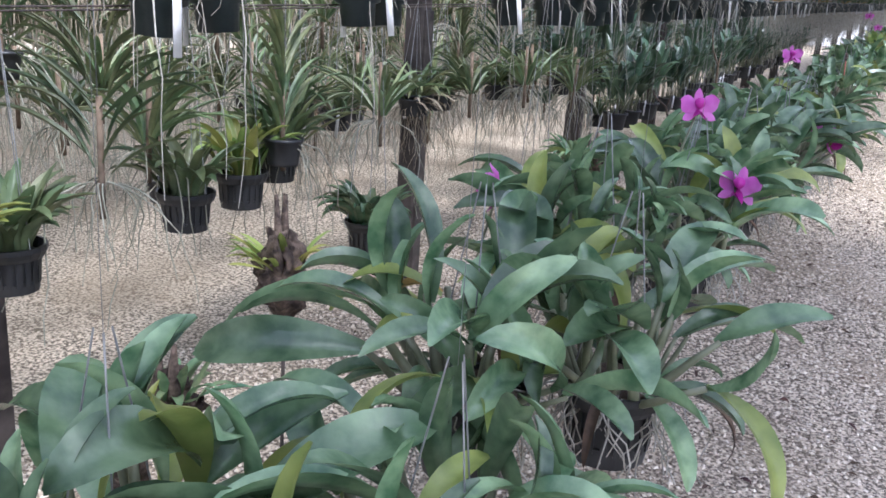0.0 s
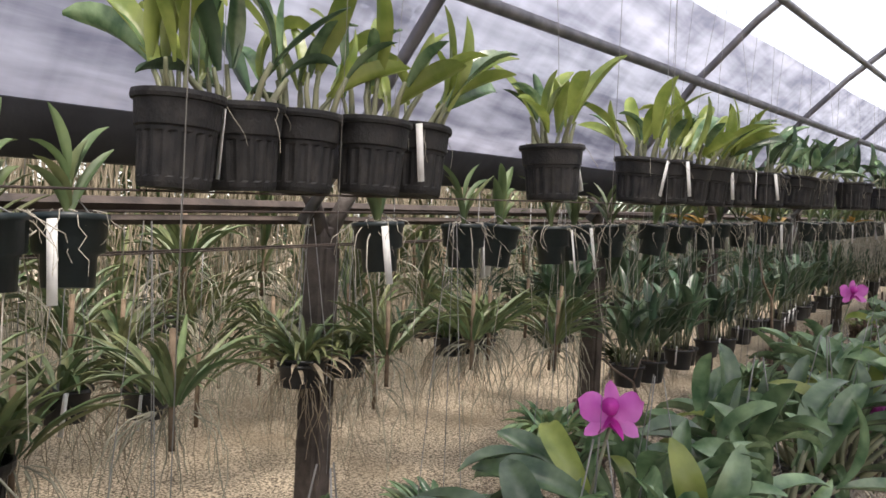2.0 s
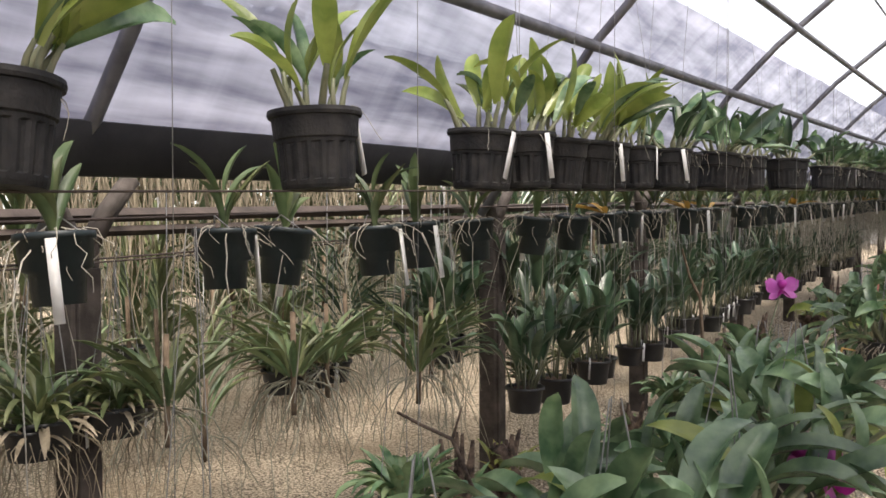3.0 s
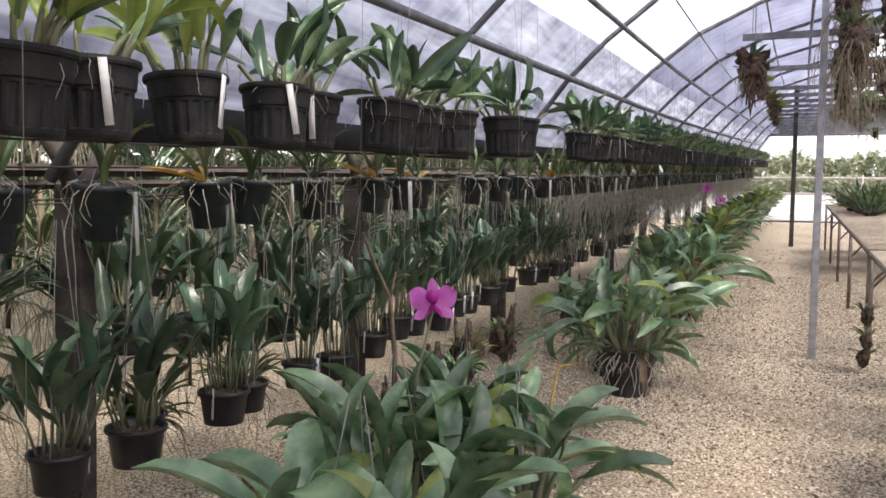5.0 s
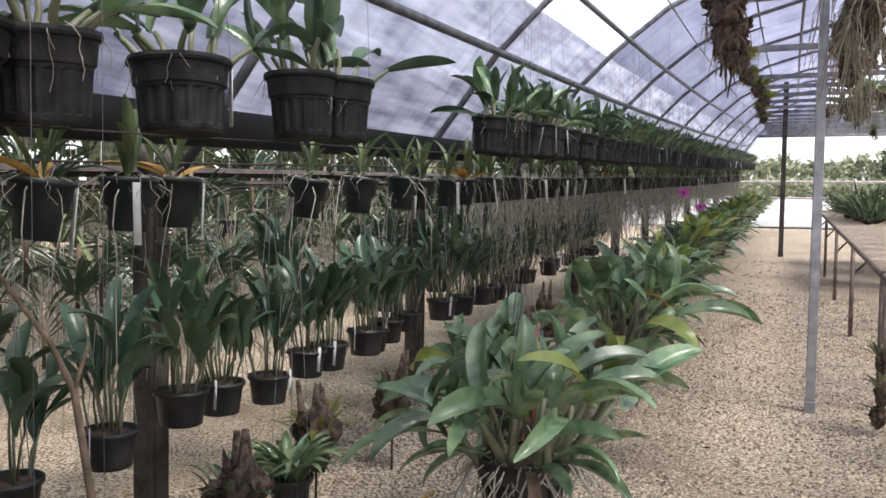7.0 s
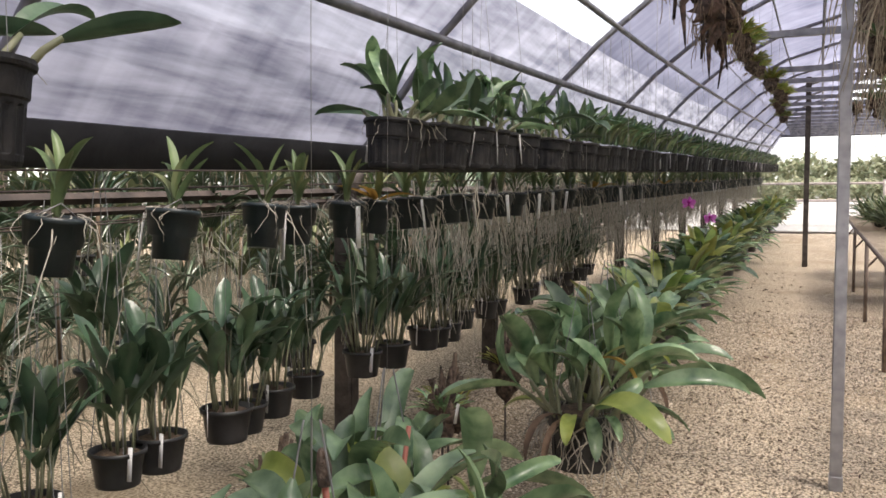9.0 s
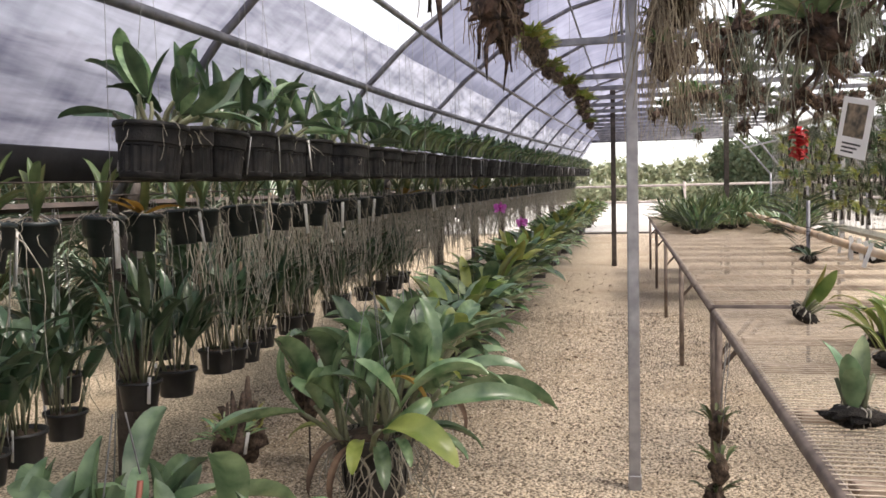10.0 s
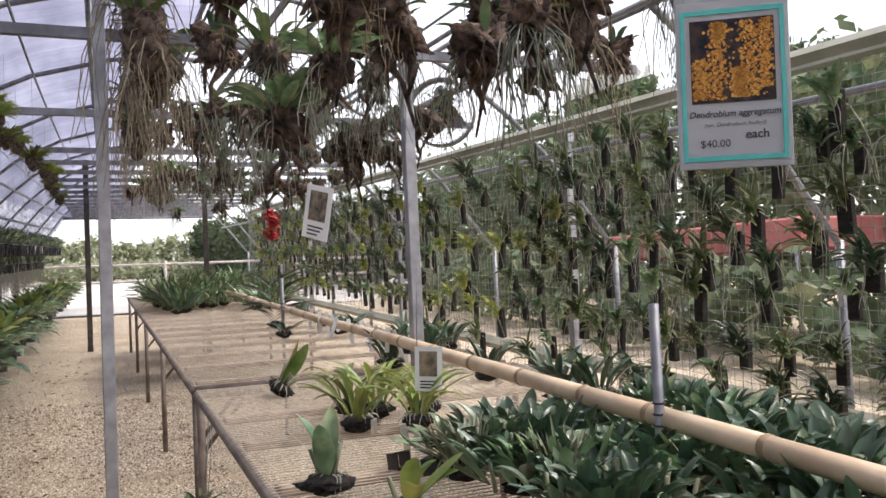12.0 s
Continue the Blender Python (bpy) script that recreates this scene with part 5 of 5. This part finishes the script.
# ---- low things behind the near row ----
def stump(x, y, h, seed, hh=0.35, r=0.05):
    t = thing("driftwood_mount", "jagged dark driftwood slab with a small orchid tuft", "driftwood", "driftwood mounts", pose(x, y, h + G(y), 0, 0, seed * 50))
    q = random.Random(seed)
    L2 = [moved(lump(r * 1.15, hh * 0.9, seed, 0.8, 26), pose(0, 0, hh * 0.45, q.uniform(-12, 12), q.uniform(-12, 12), 0))]
    for i in range(5):
        a, b = q.uniform(0, 6.28), q.uniform(0.3, 1.0)
        L2.append(tube([(0, 0, hh * q.uniform(0.2, 0.6)), (math.cos(a) * r * b, math.sin(a) * r * b, hh * q.uniform(0.55, 0.8)), (math.cos(a) * r * 1.5 * b, math.sin(a) * r * 1.5 * b, hh * q.uniform(0.85, 1.2))], r * 0.55, 8, r * 0.12))
    v, f = join(L2)
    v = np.array([p + np.array((0.3 * r * noise.noise(Vector(p) * 26), 0.3 * r * noise.noise(Vector(p) * 26 + Vector((5, 0, 0))), 0.2 * r * noise.noise(Vector(p) * 40))) for p in v])
    part("slab", (v, f), "wood", t)
    part("leaves", rosette(22, 0.14, 0.026, (10, 70), (40, 140), hh * 0.55, r * 1.2, seed, 0.4, 0.5, 6), "leaf" if seed % 2 else "leafyellow", t)
    part("stake", tube([(0.0, 0.0, -h - 0.03), (0.0, 0.0, 0.05)], 0.006, 6), "darkpost", t)
    if seed % 3 == 0:
        part("name_tag", moved(tag_piece(0.09, 0.016), pose(r * 1.3, -r, hh * 0.7, 0, 12, 30)), "tag", t)
    return t


for i, (x, y, h, hh, r) in enumerate(((-1.72, 1.85, 0.48, 0.34, 0.055), (-1.6, 1.3, 0.35, 0.28, 0.05), (-1.55, 1.1, 0.35, 0.26, 0.04), (-1.7, 4.6, 0.30, 0.36, 0.05), (-1.75, 5.0, 0.30, 0.32, 0.05), (-1.6, 5.9, 0.25, 0.3, 0.05), (-1.75, 8.19, 0.26, 0.32, 0.06), (-1.75, 7.66, 0.20, 0.34, 0.075), (-1.7, 7.1, 0.22, 0.28, 0.06), (-1.8, 9.0, 0.20, 0.34, 0.06), (-1.6, 10.2, 0.2, 0.4, 0.07), (-1.5, 9.9, 0.3, 0.3, 0.05), (-1.55, 10.9, 0.25, 0.4, 0.06))):
    stump(x, y, h, 400 + i, hh, r)


def low_pot(x, y, h, seed, mat_name, n, L, W, a1, label):
    t = thing("low_orchid_pot", label, "orchid", "low hanging pots", pose(x, y, h + G(y)))
    part("pot", slot_pot(0.085, 0.12), "pot", t, smooth=False)
    part("leaves", rosette(n, L, W, (0, 30), a1, 0.10, 0.06, seed, 0.6, 0.5, 8), mat_name, t)
    part("hanger", hangers(0.085, 0.12, 1.36 - h), "wire", t)
    return t


for i, (x, y, h) in enumerate(((-2.05, 1.78, 0.74), (-2.05, 2.02, 0.76), (-2.1, 2.25, 0.80), (-2.05, 1.2, 0.72), (-2.0, 1.0, 0.74), (-2.1, 0.7, 0.74))):
    low_pot(x, y, h, 500 + i, ("leafvanda", "leafyellow", "leafvanda")[i % 3], 42, 0.23, 0.038, (20, 140), "black slotted pot of fleshy olive-green leaves")
for i, (x, y, h) in enumerate(((-1.9, 2.55, 0.5), (-1.75, 4.35, 0.45), (-1.5, 6.2, 0.4), (-1.75, 8.0, 0.2), (-1.6, 3.4, 0.4))):
    low_pot(x, y, h, 520 + i, "leaf", 60, 0.21, 0.036, (60, 165), "bushy pale green orchid in a slotted pot")

# flowers on the near row, on slim stalks
for i, (x, y, h, rz) in enumerate(((-0.80, 2.86, 1.13, 20), (-0.59, 2.62, 0.94, 10), (-0.56, 4.42, 0.87, 0), (-0.50, 4.35, 0.85, 50), (-1.1, 1.98, 0.98, -30), (-0.90, 5.72, 1.14, 20), (-1.0, 14.4, 1.25, 10), (-0.9, 15.2, 1.07, 20))):
    t = thing("cattleya_flower", "magenta cattleya bloom with a deep purple lip on a slim stalk", "flower", "cattleya blooms", pose(x, y, G(y)))
    part("stalk", tube([(-0.1, 0.05, h - 0.45), (-0.06, 0.03, h - 0.2), (0, 0, h)], 0.004, 5), "bulb", t)
    flower_parts(t, pose(0, -0.004, h, 8 + rz * 0.3, rz - 15, 180 + rz * 2 - 20), 0.07)

# bare twigs and a dying stem
t = thing("dry_branch", "bare dark twig standing among the cattleyas", "branch")
part("stem", tube([(-1.1, 3.75, 0.469), (-1.1, 3.75, 1.05), (-1.12, 3.69, 1.18), (-1.15, 3.62, 1.22), (-1.15, 3.54, 1.26)], 0.006, 6, 0.0030), "wood", t)
part("side_twig", tube([(-1.12, 3.69, 1.18), (-1.105, 3.705, 1.25)], 0.0036, 5, 0.0018), "wood", t)
t = thing("dry_branch", "pale dead branch leaning by the hanging pots", "branch")
part("stem", tube([(-1.55, 6.82, 0.607), (-1.55, 6.82, 1.01), (-1.55, 6.77, 1.27), (-1.6, 6.75, 1.38), (-1.6, 6.62, 1.54)], 0.012, 6, 0.0060), "fibre", t)
part("side_twig", tube([(-1.55, 6.77, 1.27), (-1.545, 6.81, 1.375)], 0.0072, 5, 0.0036), "fibre", t)
t = thing("dead_branch", "yellow dying cattleya stem bent over", "branch")
part("stem", tube([(-0.85, 6.63, 0.598), (-0.85, 6.63, 0.73), (-0.85, 6.74, 0.92), (-0.85, 6.83, 1.04), (-0.85, 7.25, 0.98)], 0.008, 6, 0.0040), "leafdry", t)

# ---- far end and outdoors ----
solid("end_kerb", box(-2.4, 4.2, 29.05, 29.25, G(29) - 0.2, G(29) + 0.03, 0.01), "darkpost", "low dark timber edging across the far end", "kerb", kind="structure")
solid("road", ([(x, y, flat_ground(y) + 0.03) for y in (29.4, 36, 46, 57) for x in (-60, 60)], [(2 * k, 2 * k + 1, 2 * k + 3, 2 * k + 2) for k in range(3)]), "concrete", "pale concrete yard beyond the far end", "road", kind="structure")
far_rail = thing("far_fence", "pale rail fence beyond the far end", "fence", m=pose(0, 33, G(33)))
for h in (0.7, 1.2):
    part("rail", tube([(-14, 0, h), (14, 0, h)], 0.04, 6), "palerail", far_rail)
for x in range(-14, 15, 4):
    part("post", tube([(x, 0, -0.1), (x, 0, 1.3)], 0.05, 6), "palerail", far_rail)


def leaf_cloud(n, size, seed, cx, cy, cz, sx, sy, sz):
    q = np.random.RandomState(seed)
    vs = []
    for i in range(n):
        d = q.normal(size=3)
        d /= np.linalg.norm(d)
        p = d * q.uniform(0.45, 1.0) ** 0.6 * np.array((sx, sy, sz)) * (1 + 0.3 * noise.noise(Vector(d * 2.3 + seed)))
        a, b = q.normal(size=3) * size, q.normal(size=3) * size
        c = np.array((cx, cy, cz)) + p
        vs += [c - a, c + b, c + a, c - b]
    return np.array(vs), [(4 * i, 4 * i + 1, 4 * i + 2, 4 * i + 3) for i in range(n)]


def tree(x, y, h, seed, spread=2.2):
    z = flat_ground(y)
    t = thing("tree", "distant green broadleaf tree outside the greenhouse", "tree", "trees outside", pose(x, y, z))
    part("trunk", tube([(0, 0, -0.1), (0.1, 0, h * 0.35), (0, 0.1, h * 0.7)], 0.16, 8, 0.06), "darkpost", t)
    q = random.Random(seed)
    for k in range(4):
        a = q.uniform(0, 6.28)
        part("limb", tube([(0.05, 0, h * 0.4), (math.cos(a) * spread * 0.5, math.sin(a) * spread * 0.5, h * 0.7)], 0.06, 6, 0.02), "darkpost", t)
    part("crown", join([leaf_cloud(1000, 0.07, seed * 7 + k, q.uniform(-1, 1) * spread * 0.5, q.uniform(-1, 1) * spread * 0.5, h * q.uniform(0.55, 0.9), spread * 0.6, spread * 0.6, h * 0.2) for k in range(4)]), "hedge", t)
    return t


tr = random.Random(3)
for i in range(9):
    tree(12 + tr.uniform(0, 5), 5 + i * 3.6 + tr.uniform(-1, 1), tr.uniform(4, 6.5), 630 + i, tr.uniform(1.8, 2.6))
for i in range(12):
    tree(-17 + tr.uniform(-3, 2), -4 + i * 3.2, tr.uniform(4.5, 7), 660 + i, tr.uniform(2, 2.8))


def hedge(x0, y0, x1, y1, hgt, seed, label, size=0.075, count=150):
    n = int(math.hypot(x1 - x0, y1 - y0) / 0.9)
    q = random.Random(seed)
    P = []
    for k in range(n):
        s = k / n
        x, y = x0 + (x1 - x0) * s, y0 + (y1 - y0) * s
        P.append(leaf_cloud(count, size, seed * 31 + k, x, y, flat_ground(y) + hgt * 0.48, 0.75, 0.75, hgt * 0.52 * q.uniform(0.75, 1.15)))
    # Far rows past y 50 take the copy with haze in its colour.
    return solid("hedge", join(P), "hazehedge" if y0 > 50 and seed != 17 else "hedge", label, "hedge", kind="stuff")


hedge(7.5, 4, 7.5, 27, 1.5, 11, "loose green shrubs outside the wire fence")
hedge(6.2, 62, 10.6, 34, 3.6, 17, "tall shrubs running on past the far end", 0.09, 420)
hedge(10.6, 2, 10.6, 34, 4.4, 16, "tall dense shrubs behind the stall outside the fence", 0.08, 520)
hedge(-9.0, -4, -9.0, 32, 3.4, 12, "dense shrubs behind the hanging vandas")
hedge(-9.8, -4, -9.8, 32, 4.2, 14, "taller shrubs behind the hanging vandas")
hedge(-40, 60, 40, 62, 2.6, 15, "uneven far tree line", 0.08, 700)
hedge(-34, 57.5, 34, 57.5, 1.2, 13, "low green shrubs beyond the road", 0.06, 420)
t = thing("canopy", "salmon red canvas stall beyond the wire fence", "canopy", m=pose(9.2, 17.0, flat_ground(17)))
part("cloth", box(-0.8, 0.8, -2.2, 2.2, 1.25, 1.68, 0.03), "salmon", t, smooth=False)
for sx in (-0.75, 0.75):
    for sy in (-2.1, 2.1):
        part("leg", tube([(sx, sy, 0), (sx, sy, 1.3)], 0.03, 6), "steel", t)
path = solid("kerb", box(4.5, 4.75, 2, 27, 0.0, 0.02), "concrete", "pale concrete edging outside the fence", "kerb", kind="structure")
path.data.transform(Matrix(((1, 0, 0, 0), (0, 1, 0, 0), (0, SLOPE, 1, 0.05), (0, 0, 0, 1))))


# ---- wall fans ----
def fan(x, y, h):
    t = thing("circulation_fan", "round grey caged circulation fan at rest under the roof", "fan", "circulation fans", pose(x, y, h + G(y), 0, 0, -30))
    part("drum", moved(lathe([(0.27, -0.07), (0.28, -0.07), (0.28, 0.07), (0.27, 0.07)], 24), pose(0, 0, 0, 90, 0, 0)), "fan", t)
    for r in (0.06, 0.095, 0.13, 0.165, 0.2, 0.235, 0.265):
        part("guard_ring", moved(lathe([(r, -0.075), (r + 0.004, -0.075), (r + 0.004, -0.07)], 24), pose(0, 0, 0, 90, 0, 0)), "fan", t)
    for a in range(8):
        part("guard_spoke", moved(tube([(0, 0, -0.075), (0.27 * math.cos(a * 0.785), 0.27 * math.sin(a * 0.785), -0.07)], 0.003, 4), pose(0, 0, 0, 90, 0, 0)), "fan", t)
    part("hub", moved(lathe([(0, -0.05), (0.05, -0.04), (0.05, 0.04), (0, 0.05)], 12), pose(0, 0, 0, 90, 0, 0)), "fan", t)
    for a in (0, 120, 240):
        b = part("blade", moved(leaf(0.23, 0.12, 0, 5, 0.1, 5, 0, 0.6), pose(0, 0, 0, 0, 0, 25)), "fan", t)
        b.matrix_local = pose(0, 0, 0, 0, a, 0)
    part("bracket", tube([(0, 0, 0.27), (0, 0, 0.6)], 0.012, 6), "fan", t)


fan(2.75, 13.0, 2.62)


# loose gravel along the aisle
def gravel(n, seed):
    q = np.random.RandomState(seed)
    x = q.uniform(-2.6, 0.9, n)
    y = 1.2 + q.uniform(0, 1, n) ** 1.3 * 15
    r = 0.0032 + 0.0075 * q.uniform(0, 1, n) ** 2.5
    V = np.zeros((n, 6, 3))
    dirs = np.array(((1, 0, 0), (-1, 0, 0), (0, 1, 0), (0, -1, 0), (0, 0, 0.8), (0, 0, -0.8)))
    V[:] = dirs[None] * r[:, None, None] * q.uniform(0.6, 1.4, (n, 6, 1))
    V[:, :, 0] += x[:, None]
    V[:, :, 1] += y[:, None]
    V[:, :, 2] += (SLOPE * y + 0.3 * r)[:, None]
    for i in range(n):
        V[i, :, 2] += 0.012 * noise.noise((x[i] * 0.9, y[i] * 0.9, 0))
    F = [(0, 2, 4), (2, 1, 4), (1, 3, 4), (3, 0, 4), (2, 0, 5), (1, 2, 5), (3, 1, 5), (0, 3, 5)]
    return V.reshape(-1, 3), [(6 * i + a, 6 * i + b2, 6 * i + c2) for i in range(n) for a, b2, c2 in F]


solid("gravel", gravel(130000, 4), "pebble", "loose pale and dark gravel stones on the floor", "gravel", kind="stuff")


def litter(n, seed):
    q = random.Random(seed)
    out = []
    for _ in range(n):
        x, y = q.choice((q.uniform(-2.2, 0.5), q.gauss(-0.45, 0.25))), q.uniform(1.5, 20)
        out.append(moved(leaf(q.uniform(0.015, 0.055), q.uniform(0.008, 0.02), 70, q.uniform(80, 150), 0.9, 4, 0.1, 0.5, q), pose(x, y, G(y) + 0.012 + 0.012 * noise.noise((x * 0.9, y * 0.9, 0)), 0, 0, q.uniform(0, 360))))
    return join(out)


solid("leaf_litter", litter(420, 6), "litter", "small dry brown leaf scraps scattered on the gravel", "leaf litter", kind="stuff", smooth=True)

# small loose things
t = thing("plant_stake", "reddish plastic stake stuck in a cattleya basket", "stake", m=pose(-0.70, 7.68, 0.55 + G(7.68), 4, -3, 0))
part("rod", tube([(0, 0, 0), (0, 0, 0.5)], 0.006, 6), "stake", t)
part("tip", lathe([(0.012, 0.47), (0.014, 0.5), (0.008, 0.53), (0, 0.535)], 8), "wood", t)
t = thing("plant_stake", "reddish plastic stake stuck in a cattleya basket", "stake", m=pose(-0.90, 8.18, 0.45 + G(8.18), -4, 6, 0))
part("rod", tube([(0, 0, 0), (0, 0, 0.5)], 0.006, 6), "stake", t)
q = random.Random(12)
for k in range(12):
    y = 10.9 + k * 0.17 + q.uniform(-0.05, 0.05)
    t = thing("hanging_tag", "white plastic name tag tied to the bamboo pole", "tag", "tags on the bamboo", pose(1.53 + q.uniform(-0.03, 0.03), y, 1.07 + G(y), q.uniform(-15, 15), q.uniform(-25, 25), q.uniform(-60, 10)))
    part("card", box(-0.012, 0.012, -0.001, 0.001, q.uniform(-0.14, -0.09), 0.03), "tag", t, smooth=False)
    part("string", tube([(0, 0, 0.02), (0.0, 0.0, -0.02)], 0.0012, 4), "wire", t)
for k, (x, y) in enumerate(((1.02, 9.35), (0.98, 9.55), (1.25, 9.2), (1.5, 9.05), (1.7, 9.4))):
    t = thing("loose_tag", "white plastic name tag lying among the bench plants", "tag", "tags on the bench", pose(x, y, BH + 0.07 + G(y), q.uniform(30, 70), q.uniform(-20, 20), q.uniform(-60, 60)))
    part("card", box(-0.011, 0.011, -0.001, 0.001, -0.07, 0.05), "tag", t, smooth=False)
    part("tip", box(-0.004, 0.004, -0.001, 0.001, -0.085, -0.07), "tag", t, smooth=False)
for k, (x, y, rz) in enumerate(((0.95, 9.22, 20), (1.02, 9.12, 50), (1.28, 8.75, 10))):
    t = thing("seed_pot", "small square black plastic pot lying on its side", "pot", "tipped pots on the bench", pose(x, y, BH + 0.028 + G(y), 80, 0, rz) @ Matrix.Scale(0.62, 4))
    part("shell", join([moved(box(-0.04, 0.04, -0.003, 0.003, -0.04, 0.04), pose(0, 0, 0, 0, 0, a) @ pose(0, 0.037, 0)) for a in (0, 90, 180, 270)]), "pot", t, smooth=False)
    part("rim", join([moved(box(-0.045, 0.045, -0.005, 0.005, 0.034, 0.044), pose(0, 0, 0, 0, 0, a) @ pose(0, 0.04, 0)) for a in (0, 90, 180, 270)]), "pot", t, smooth=False)
